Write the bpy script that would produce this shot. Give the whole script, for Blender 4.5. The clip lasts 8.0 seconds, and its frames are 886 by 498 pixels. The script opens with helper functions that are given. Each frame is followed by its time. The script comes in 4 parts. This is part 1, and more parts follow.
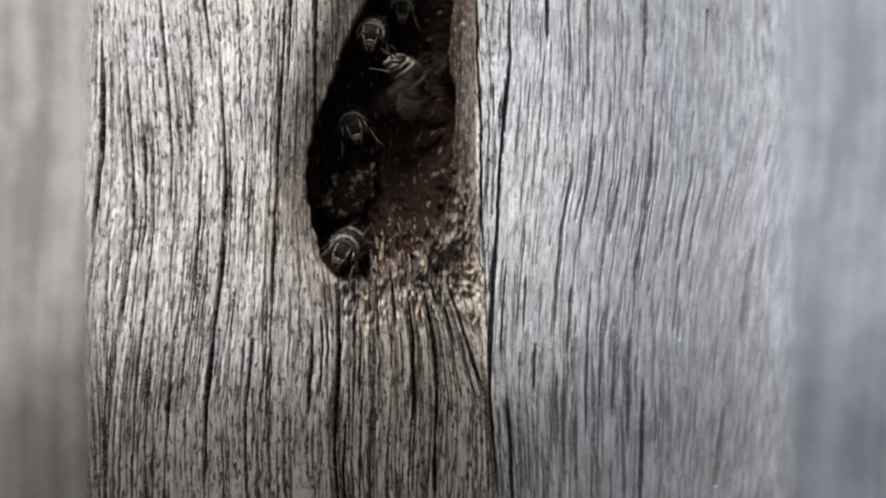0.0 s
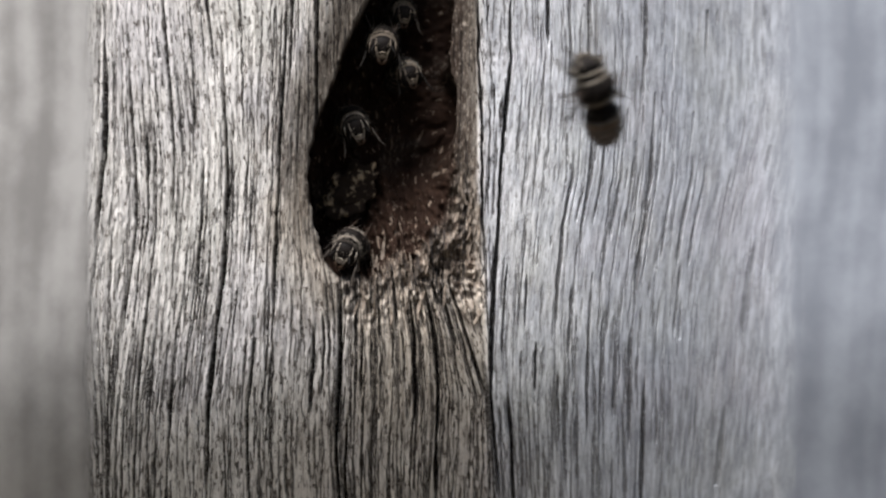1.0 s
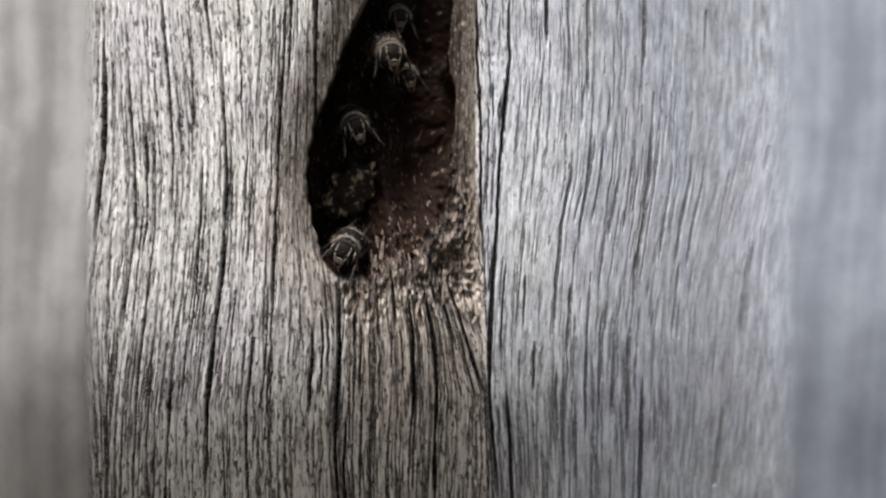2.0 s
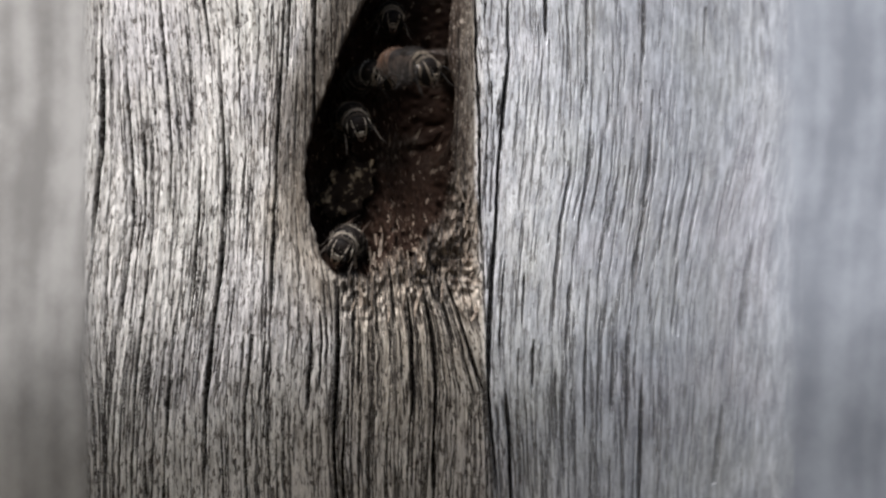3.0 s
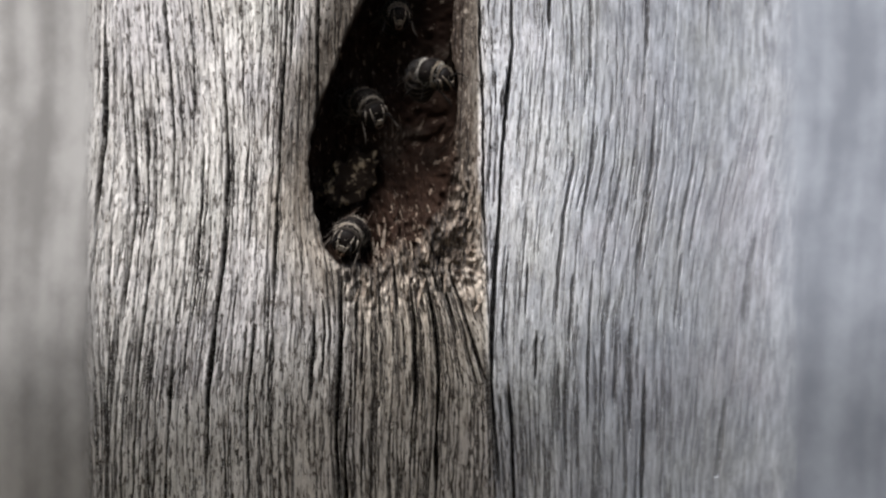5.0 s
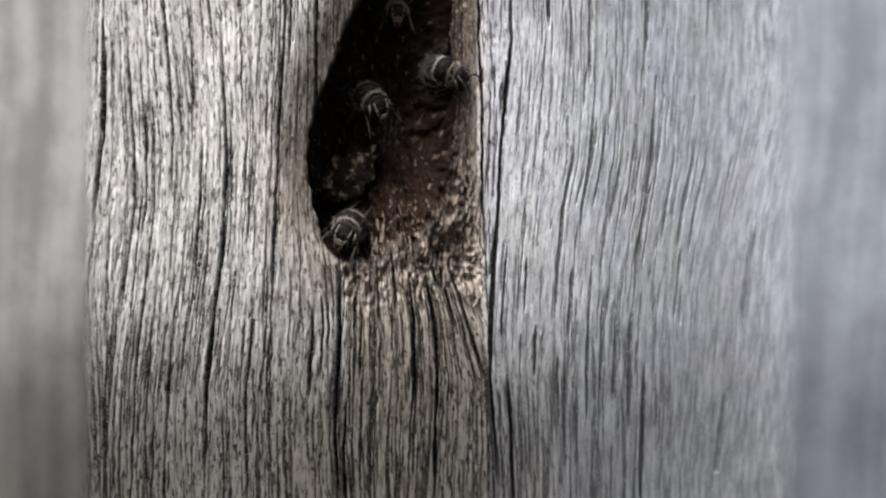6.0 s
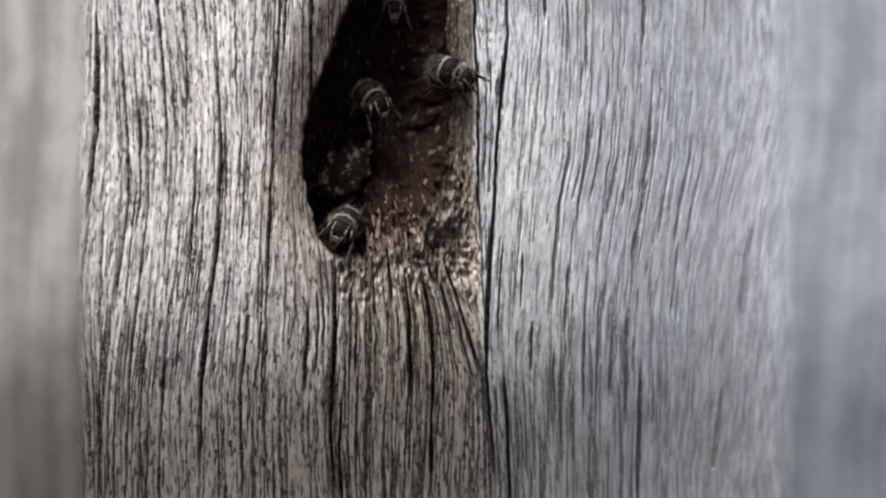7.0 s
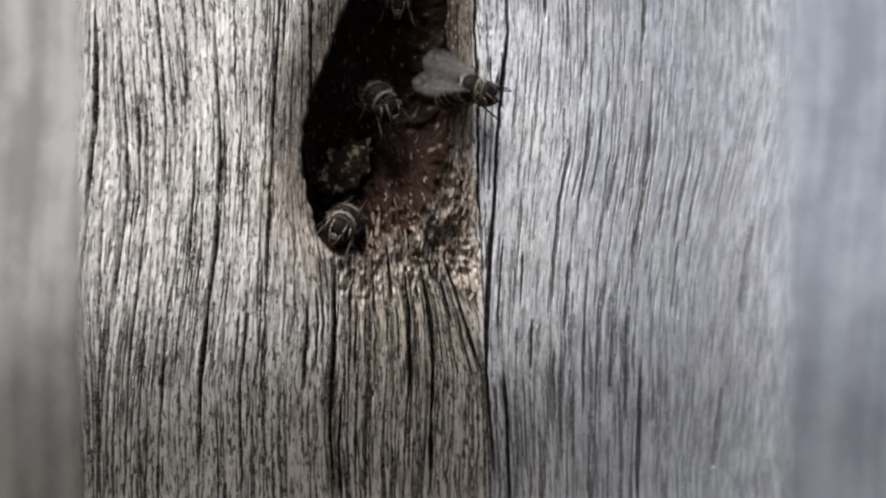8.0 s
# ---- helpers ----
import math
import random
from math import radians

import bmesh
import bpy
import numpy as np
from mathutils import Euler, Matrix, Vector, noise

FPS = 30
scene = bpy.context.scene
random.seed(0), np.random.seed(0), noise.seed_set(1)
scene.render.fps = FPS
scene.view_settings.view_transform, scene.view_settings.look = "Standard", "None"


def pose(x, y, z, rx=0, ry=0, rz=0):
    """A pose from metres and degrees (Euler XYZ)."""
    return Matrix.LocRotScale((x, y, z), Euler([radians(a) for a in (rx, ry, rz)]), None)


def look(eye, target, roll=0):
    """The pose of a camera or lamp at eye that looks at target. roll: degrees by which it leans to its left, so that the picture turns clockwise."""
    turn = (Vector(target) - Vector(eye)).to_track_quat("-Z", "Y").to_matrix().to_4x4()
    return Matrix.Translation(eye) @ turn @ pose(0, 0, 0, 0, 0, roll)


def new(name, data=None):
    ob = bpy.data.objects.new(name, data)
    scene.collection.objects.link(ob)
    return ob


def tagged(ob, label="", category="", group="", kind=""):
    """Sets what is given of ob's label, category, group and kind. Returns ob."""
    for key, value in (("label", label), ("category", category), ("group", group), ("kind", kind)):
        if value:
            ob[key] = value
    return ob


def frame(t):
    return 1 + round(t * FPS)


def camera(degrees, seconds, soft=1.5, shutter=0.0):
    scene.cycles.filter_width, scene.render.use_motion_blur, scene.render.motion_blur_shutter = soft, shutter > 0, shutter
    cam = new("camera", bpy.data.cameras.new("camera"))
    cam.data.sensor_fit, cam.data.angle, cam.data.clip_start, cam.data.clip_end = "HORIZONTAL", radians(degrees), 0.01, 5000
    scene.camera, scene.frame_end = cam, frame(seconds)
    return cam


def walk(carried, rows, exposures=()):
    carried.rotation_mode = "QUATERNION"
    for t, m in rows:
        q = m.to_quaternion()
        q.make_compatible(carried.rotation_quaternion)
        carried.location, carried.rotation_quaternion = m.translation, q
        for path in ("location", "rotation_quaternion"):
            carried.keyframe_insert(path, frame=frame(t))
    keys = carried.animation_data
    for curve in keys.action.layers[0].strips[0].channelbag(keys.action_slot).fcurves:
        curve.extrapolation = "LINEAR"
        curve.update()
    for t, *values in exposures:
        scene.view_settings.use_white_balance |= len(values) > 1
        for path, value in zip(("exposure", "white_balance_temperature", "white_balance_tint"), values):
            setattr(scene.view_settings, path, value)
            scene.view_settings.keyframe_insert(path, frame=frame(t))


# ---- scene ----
# ---------------------------------------------------------------- camera
LENS = 45.0
EYE_Y, EYE_Z = -0.1893, 1.0            # the lens stands 19 cm before the wood, 1 m above the ground
FOCAL = 784 / math.tan(radians(LENS / 2))
cam = camera(LENS, 8.0, soft=2.3, shutter=0.8)
cam.data.dof.use_dof = True
cam.data.dof.focus_distance = 0.187
cam.data.dof.aperture_fstop = 16.0


def held(t, dx, dy, dz, yaw, pitch, roll):
    """A row of the handheld path: drift in millimetres, turn in degrees."""
    return (t, pose(dx / 1000, EYE_Y + dy / 1000, EYE_Z + dz / 1000, 90 + pitch, 0, yaw) @ pose(0, 0, 0, 0, 0, roll))


walk(cam, [
    held(0, 0, 0, 0, 0, 0, 0),
    held(0.5, -0.14, -0.47, -0.36, 0, 0.08, 0.01),
    held(1.0, -0.35, -0.62, -0.60, -0.04, 0.15, -0.04),
    held(1.5, -0.13, -0.95, -0.64, 0.02, 0.16, 0),
    held(3.0, 0.32, -0.68, -0.85, 0.02, 0.08, -0.03),
    held(3.5, -0.08, -0.42, -1.39, -0.04, 0.12, -0.02),
    held(4.0, -0.27, -0.38, -1.85, -0.03, 0.13, 0.03),
    held(4.5, -0.48, -0.30, -2.66, -0.04, 0.26, 0.05),
    held(6.0, -0.17, 0.18, -3.26, -0.01, 0, 0.11),
    held(6.5, 0.27, 0.65, -3.69, -0.01, -0.01, 0.07),
    held(7.0, 0.57, 1.00, -3.58, -0.01, -0.14, 0.08),
    held(7.5, 0.43, 1.31, -3.69, -0.07, -0.18, 0.09),
    held(8.0, 0.44, 1.43, -3.44, -0.06, -0.30, 0.11),
])

# ---------------------------------------------------------------- light
SUN_UP, SUN_TURN = 63.0, 208.0          # elevation; compass turn of the sun, seen from above
world = bpy.data.worlds.new("overcast_sky")
scene.world = world
world.use_nodes = True
wt = world.node_tree
sky = wt.nodes.new("ShaderNodeTexSky")
sky.sky_type = "NISHITA"
sky.sun_disc = False
sky.sun_elevation = radians(SUN_UP)
sky.sun_rotation = radians(SUN_TURN)
sky.air_density, sky.dust_density, sky.ozone_density = 1.0, 3.0, 1.0
wt.nodes["Background"].inputs["Strength"].default_value = 0.055
wt.links.new(sky.outputs[0], wt.nodes["Background"].inputs["Color"])

sun_data = bpy.data.lights.new("sun", "SUN")
sun_data.energy = 4.75
sun_data.angle = radians(34)
sun_data.color = (1.0, 0.985, 0.985)
sun = new("sun", sun_data)
sun.matrix_world = look((math.sin(radians(SUN_TURN)) * math.cos(radians(SUN_UP)) * 5,
                         math.cos(radians(SUN_TURN)) * math.cos(radians(SUN_UP)) * 5,
                         1 + 5 * math.sin(radians(SUN_UP))), (0, 0, 1))
scene.view_settings.exposure = 0.92


# ---------------------------------------------------------------- material tools
def material(name):
    m = bpy.data.materials.new(name)
    m.use_nodes = True
    nt = m.node_tree
    return m, nt, nt.nodes["Principled BSDF"]


def node(nt, kind, **values):
    n = nt.nodes.new(kind)
    for key, value in values.items():
        n.inputs[key].default_value = value
    return n


def mapped(nt, source, scale, place=(0, 0, 0)):
    n = node(nt, "ShaderNodeMapping", Scale=scale, Location=place)
    nt.links.new(source, n.inputs["Vector"])
    return n.outputs[0]


def noise_tex(nt, vector, scale=1.0, detail=4.0, rough=0.55, warp=0.0):
    n = node(nt, "ShaderNodeTexNoise", Scale=scale, Detail=detail, Roughness=rough, Distortion=warp)
    nt.links.new(vector, n.inputs["Vector"])
    return n.outputs["Fac"]


def span(nt, value, a, b, lo=0.0, hi=1.0):
    n = nt.nodes.new("ShaderNodeMapRange")
    n.interpolation_type = "SMOOTHSTEP"
    for key, v in (("From Min", a), ("From Max", b), ("To Min", lo), ("To Max", hi)):
        n.inputs[key].default_value = v
    nt.links.new(value, n.inputs["Value"])
    return n.outputs[0]


def calc(nt, op, a, b):
    n = nt.nodes.new("ShaderNodeMath")
    n.operation = op
    for i, v in enumerate((a, b)):
        if isinstance(v, (int, float)):
            n.inputs[i].default_value = v
        else:
            nt.links.new(v, n.inputs[i])
    return n.outputs[0]


def blend(nt, fac, a, b, how="MIX"):
    n = nt.nodes.new("ShaderNodeMix")
    n.data_type = "RGBA"
    n.blend_type = how
    for sock, v in ((n.inputs[0], fac), (n.inputs[6], a), (n.inputs[7], b)):
        if isinstance(v, (int, float)):
            sock.default_value = v
        elif isinstance(v, tuple):
            sock.default_value = (*v, 1)
        else:
            nt.links.new(v, sock)
    return n.outputs[2]


def stain(nt, name):
    n = nt.nodes.new("ShaderNodeAttribute")
    n.attribute_name = name
    return n.outputs["Fac"]


def bump(nt, bsdf, height, strength, distance):
    n = node(nt, "ShaderNodeBump", Strength=strength, Distance=distance)
    nt.links.new(height, n.inputs["Height"])
    nt.links.new(n.outputs[0], bsdf.inputs["Normal"])


def weathered_wood():
    """Sun-silvered timber; the grain chart runs in centimetres across and along the fibres."""
    m, nt, bsdf = material("weathered_wood")
    uv = nt.nodes.new("ShaderNodeUVMap")
    uv.uv_map = "grain"
    g = uv.outputs[0]
    soft, brown, resin_shade, cool = (stain(nt, n) for n in ("flank_smooth", "brown", "resin_shade", "silver"))
    fibre = noise_tex(nt, mapped(nt, g, (13, 1.5, 1)), detail=5, rough=0.6)
    fine = noise_tex(nt, mapped(nt, g, (29, 6.0, 1), (3, 7, 0)), detail=3, rough=0.6)
    fleck = noise_tex(nt, mapped(nt, g, (22, 3.8, 1), (11, 2, 0)), detail=2, rough=0.5)
    dash = noise_tex(nt, mapped(nt, g, (27, 1.5, 1), (2, 13, 0)), detail=3, rough=0.6)
    broad = noise_tex(nt, mapped(nt, g, (1.1, 0.35, 1)), detail=3)
    blot = noise_tex(nt, mapped(nt, g, (0.9, 0.7, 1), (5, 1, 0)), detail=4)
    # bare fibre: warm and silver grey, each face's sun or sky tint painted in
    warm = blend(nt, span(nt, fibre, 0.34, 0.62), (0.46, 0.431, 0.398), (0.79, 0.757, 0.715))
    silver = blend(nt, span(nt, fibre, 0.3, 0.68), (0.26, 0.27, 0.30), (0.68, 0.705, 0.755))
    chalky = blend(nt, span(nt, fibre, 0.34, 0.62), (0.40, 0.405, 0.415), (0.70, 0.705, 0.715))
    silver = blend(nt, calc(nt, "MULTIPLY", stain(nt, "chalk"), span(nt, blot, 0.25, 0.6, 0.4, 1.0)), silver, chalky)
    col = blend(nt, cool, warm, silver)
    col = blend(nt, span(nt, broad, 0.35, 0.75, 0.0, 0.35), col, (0.42, 0.40, 0.37))
    tint = noise_tex(nt, mapped(nt, g, (0.55, 0.4, 1), (7, 3, 0)), detail=3)
    col = blend(nt, span(nt, tint, 0.48, 0.68, 0.0, 0.32), col, (0.50, 0.475, 0.53))
    col = blend(nt, span(nt, tint, 0.50, 0.30, 0.0, 0.22), col, (0.52, 0.53, 0.46))
    # broad grey streaks along the fibres of the silver side
    band = noise_tex(nt, mapped(nt, g, (6.5, 1.2, 1), (1, 9, 0)), detail=3, rough=0.6)
    col = blend(nt, calc(nt, "MULTIPLY", cool, span(nt, band, 0.46, 0.66, 0.0, 0.5)), col, (0.24, 0.25, 0.28))
    # dark dirt lodged in the open pores
    pores = calc(nt, "MULTIPLY", span(nt, fleck, 0.49, 0.58), span(nt, fine, 0.46, 0.54))
    pores = calc(nt, "MULTIPLY", pores, span(nt, cool, 0.0, 1.0, 0.95, 0.55))
    pores = calc(nt, "MULTIPLY", pores, span(nt, stain(nt, "chalk"), 0.0, 1.0, 0.25, 1.0))
    col = blend(nt, pores, col, (0.075, 0.06, 0.05))
    col = blend(nt, calc(nt, "MULTIPLY", span(nt, dash, 0.53, 0.63), calc(nt, "MULTIPLY", span(nt, cool, 0.0, 1.0, 0.72, 0.34), span(nt, blot, 0.3, 0.65, 0.45, 1.0))), col, (0.11, 0.095, 0.08))
    # tan to brown rot and tannin in and below the hollow, rim shade painted in
    rot = blend(nt, span(nt, fibre, 0.33, 0.66), (0.21, 0.172, 0.132), (0.62, 0.55, 0.46))
    rot = blend(nt, pores, rot, (0.028, 0.018, 0.013))
    rot = blend(nt, span(nt, dash, 0.52, 0.62, 0.0, 0.6), rot, (0.040, 0.027, 0.019))
    col = blend(nt, calc(nt, "MULTIPLY", brown, span(nt, blot, 0.25, 0.62, 0.72, 1.0)), col, rot)
    face_uv = nt.nodes.new("ShaderNodeUVMap")
    face_uv.uv_map = "face"
    chip = noise_tex(nt, mapped(nt, face_uv.outputs[0], (18, 6.5, 1)), detail=4, rough=0.65)
    crumb = noise_tex(nt, mapped(nt, face_uv.outputs[0], (21, 11, 1), (4, 4, 0)), detail=3, rough=0.6)
    shred = noise_tex(nt, mapped(nt, face_uv.outputs[0], (15, 5.5, 1), (8, 2, 0)), detail=3, rough=0.62, warp=0.5)
    shred = calc(nt, "ADD", shred, calc(nt, "MULTIPLY", stain(nt, "frayed"), 0.16))
    bare = span(nt, shred, 0.60, 0.70)
    # chewed wood, darkened further to paint the hollow's own shade
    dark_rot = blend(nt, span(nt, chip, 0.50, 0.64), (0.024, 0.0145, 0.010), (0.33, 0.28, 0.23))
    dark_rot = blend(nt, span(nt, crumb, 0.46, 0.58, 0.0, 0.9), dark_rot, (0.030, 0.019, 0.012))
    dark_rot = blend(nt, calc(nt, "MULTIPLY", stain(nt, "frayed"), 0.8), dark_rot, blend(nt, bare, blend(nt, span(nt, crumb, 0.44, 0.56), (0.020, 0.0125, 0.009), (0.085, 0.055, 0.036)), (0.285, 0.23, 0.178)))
    col = blend(nt, calc(nt, "MULTIPLY", stain(nt, "tannin_shade"), 0.92), col, dark_rot)
    # dirt in the drying cracks, their shade painted into the same dark
    crack_dark = calc(nt, "MULTIPLY", stain(nt, "grime_shade"), span(nt, fine, 0.25, 0.5, 0.65, 1.0))
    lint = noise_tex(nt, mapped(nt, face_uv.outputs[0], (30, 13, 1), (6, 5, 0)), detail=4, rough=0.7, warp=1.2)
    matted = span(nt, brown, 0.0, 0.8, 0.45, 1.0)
    crack_dark = calc(nt, "MULTIPLY", crack_dark, calc(nt, "SUBTRACT", 1.0, calc(nt, "MULTIPLY", matted, span(nt, lint, 0.50, 0.66, 0.0, 0.6))))
    col = blend(nt, crack_dark, col, (0.026, 0.022, 0.020))
    # loose grey lint over the weathered fibres, with dirt between
    pale = blend(nt, brown, blend(nt, cool, (0.74, 0.71, 0.67), (0.66, 0.68, 0.72)), (0.46, 0.40, 0.325))
    sparse = calc(nt, "SUBTRACT", 1.0, stain(nt, "tannin_shade"))
    col = blend(nt, calc(nt, "MULTIPLY", sparse, span(nt, lint, 0.52, 0.68, 0.0, 0.42)), col, pale)
    col = blend(nt, calc(nt, "MULTIPLY", sparse, span(nt, lint, 0.47, 0.33, 0.0, 0.36)), col, (0.12, 0.105, 0.09))
    # dark plant resin bees spread through the hollow, its shade painted in too
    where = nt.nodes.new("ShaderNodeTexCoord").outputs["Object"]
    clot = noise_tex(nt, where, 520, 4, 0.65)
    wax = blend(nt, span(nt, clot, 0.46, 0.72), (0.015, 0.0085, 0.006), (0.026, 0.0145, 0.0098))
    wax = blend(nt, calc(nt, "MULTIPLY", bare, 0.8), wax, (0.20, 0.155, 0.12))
    col = blend(nt, resin_shade, col, wax)
    # made-up smooth wood along the two flanks, filling in for blurred borders
    streak = calc(nt, "ADD", calc(nt, "MULTIPLY", blot, 0.5), calc(nt, "MULTIPLY", noise_tex(nt, mapped(nt, g, (1.9, 0.12, 1), (9, 4, 0)), detail=1), 0.5))
    smooth = blend(nt, span(nt, streak, 0.35, 0.65), (0.23, 0.219, 0.207), (0.41, 0.395, 0.376))
    smooth_cool = blend(nt, span(nt, streak, 0.35, 0.65), (0.225, 0.241, 0.275), (0.355, 0.378, 0.42))
    col = blend(nt, soft, col, blend(nt, cool, smooth, smooth_cool))
    nt.links.new(col, bsdf.inputs["Base Color"])
    nt.links.new(span(nt, resin_shade, 0, 1, 0.85, 0.75), bsdf.inputs["Roughness"])
    nt.links.new(span(nt, resin_shade, 0, 1, 0.25, 0.04), bsdf.inputs["Specular IOR Level"])
    h = calc(nt, "ADD", fibre, calc(nt, "MULTIPLY", fine, 0.5))
    h = calc(nt, "MULTIPLY", h, span(nt, soft, 0, 1, 1, 0.03))
    bump(nt, bsdf, h, 0.4, 0.0004)
    return m


def simple(name, dark, light, scale, rough, bumps=0.0, spec=0.4, detail=4.0):
    m, nt, bsdf = material(name)
    tc = nt.nodes.new("ShaderNodeTexCoord")
    f = noise_tex(nt, tc.outputs["Object"], scale, detail)
    nt.links.new(blend(nt, span(nt, f, 0.3, 0.7), dark, light), bsdf.inputs["Base Color"])
    bsdf.inputs["Roughness"].default_value = rough
    bsdf.inputs["Specular IOR Level"].default_value = spec
    if bumps:
        bump(nt, bsdf, f, bumps, 0.0003)
    return m


def mottled(name, dark, light, scale):
    """Dark crust with pale spots rubbed through."""
    m, nt, bsdf = material(name)
    tc = nt.nodes.new("ShaderNodeTexCoord")
    f = noise_tex(nt, tc.outputs["Object"], scale, 3, 0.6, 0.4)
    nt.links.new(blend(nt, span(nt, f, 0.50, 0.68), dark, light), bsdf.inputs["Base Color"])
    bsdf.inputs["Roughness"].default_value = 0.85
    bsdf.inputs["Specular IOR Level"].default_value = 0.1
    bump(nt, bsdf, f, 1.0, 0.0004)
    return m


def wing_film(name, thin, thick, dark=(0.30, 0.25, 0.20), light=(0.50, 0.45, 0.40)):
    m, nt, bsdf = material(name)
    tc = nt.nodes.new("ShaderNodeTexCoord")
    f = noise_tex(nt, tc.outputs["Object"], 900, 2)
    nt.links.new(blend(nt, f, dark, light), bsdf.inputs["Base Color"])
    nt.links.new(span(nt, f, 0.2, 0.8, thin, thick), bsdf.inputs["Alpha"])
    bsdf.inputs["Roughness"].default_value = 0.5
    bsdf.inputs["Specular IOR Level"].default_value = 0.08
    return m


WOOD = weathered_wood()
SOIL = simple("dark_soil", (0.04, 0.034, 0.024), (0.10, 0.085, 0.06), 6, 0.95, 0.4)
SHELL = simple("dark_chitin", (0.003, 0.0026, 0.0024), (0.008, 0.006, 0.005), 900, 0.6, 0.15, 0.06)
AMBER = simple("amber_chitin", (0.030, 0.016, 0.009), (0.085, 0.048, 0.026), 700, 0.42, 0.15)
EYE = simple("compound_eye", (0.006, 0.005, 0.005), (0.014, 0.011, 0.010), 4000, 0.22, 0.2)
FUZZ = simple("pale_fuzz", (0.13, 0.12, 0.105), (0.36, 0.335, 0.295), 2500, 0.9, 0.3, 0.1)
HONEY = simple("honey_chitin", (0.020, 0.010, 0.005), (0.062, 0.031, 0.0145), 700, 0.45, 0.15)
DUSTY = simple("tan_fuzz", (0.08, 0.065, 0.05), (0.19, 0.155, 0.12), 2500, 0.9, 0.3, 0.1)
HAIRY_LEG = simple("hairy_leg", (0.012, 0.010, 0.009), (0.19, 0.17, 0.15), 3500, 0.7, 0.4, 0.2)
SPLINTER = simple("split_fibre", (0.07, 0.052, 0.038), (0.28, 0.23, 0.185), 700, 0.85, 0.4, 0.2)
# dark copy of the fuzz; paints shade on abdomens inside the hollow
DIM_FELT = simple("dark_felt", (0.02, 0.017, 0.014), (0.06, 0.05, 0.042), 2500, 0.9, 0.3, 0.1)
JET = simple("black_fuzz", (0.005, 0.0045, 0.004), (0.018, 0.015, 0.013), 2500, 0.9, 0.3, 0.1)
RUFOUS = simple("reddish_fuzz", (0.03, 0.018, 0.0125), (0.09, 0.056, 0.04), 2500, 0.9, 0.3, 0.1)
TAWNY = simple("tawny_fuzz", (0.085, 0.072, 0.058), (0.27, 0.235, 0.195), 2500, 0.9, 0.3, 0.1)
ASHEN = simple("ashen_fuzz", (0.035, 0.030, 0.025), (0.10, 0.086, 0.072), 2500, 0.9, 0.3, 0.1)
FILM = wing_film("wing_film", 0.01, 0.03, (0.03, 0.027, 0.025), (0.08, 0.073, 0.067))
SMOKY = wing_film("smoky_wing_film", 0.05, 0.26, (0.045, 0.043, 0.041), (0.11, 0.106, 0.102))
DARK_FILM = wing_film("dark_wing_film", 0.12, 0.3, (0.010, 0.009, 0.008), (0.025, 0.022, 0.02))
VEIN = simple("wing_vein", (0.03, 0.02, 0.015), (0.07, 0.045, 0.03), 900, 0.5)
COMB = mottled("old_wax", (0.026, 0.0175, 0.0125), (0.40, 0.305, 0.20), 520)


# ---------------------------------------------------------------- the timber face
def lattice(x, y, seed):
    """Smooth value noise in 0..1 on arrays."""
    table = np.random.RandomState(seed).rand(256, 256)
    xi, yi = np.floor(x).astype(int), np.floor(y).astype(int)
    fx, fy = x - xi, y - yi
    fx, fy = fx * fx * (3 - 2 * fx), fy * fy * (3 - 2 * fy)
    a, b = table[xi % 256, yi % 256], table[(xi + 1) % 256, yi % 256]
    c, d = table[xi % 256, (yi + 1) % 256], table[(xi + 1) % 256, (yi + 1) % 256]
    return (a * (1 - fx) + b * fx) * (1 - fy) + (c * (1 - fx) + d * fx) * fy


def ease(x, a, b):
    t = np.clip((x - a) / (b - a), 0, 1)
    return t * t * (3 - 2 * t)


SWELL = 1.45


def base_depth(x, z):
    """How far the sound face of the timber lies back: it slants away and swells a little at breast height."""
    # below the hollow the trunk draws in under the swelling
    y = 0.34 * x + 0.5 * SWELL * (1 - 0.55 * ease(x, 0.0, 0.06)) * (0.009 * np.logaddexp(0, (0.976 - z) / 0.009) - 0.02 * np.logaddexp(0, (0.90 - z) / 0.02))
    y = y + 0.03 * ease(-x, 0.066, 0.10) ** 1.5
    # the silver side rounds away
    y = y + 0.018 * ease(x, 0.02, 0.075)
    return y


def chart(x, z):
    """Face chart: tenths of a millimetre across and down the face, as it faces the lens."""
    d = base_depth(x, z) - EYE_Y
    return 784 + FOCAL * x / d, 441 - FOCAL * (z - EYE_Z) / d


def spot(u, v, y):
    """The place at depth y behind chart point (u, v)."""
    d = y - EYE_Y
    return Vector(((u - 784) / FOCAL * d, y, EYE_Z + (441 - v) / FOCAL * d))


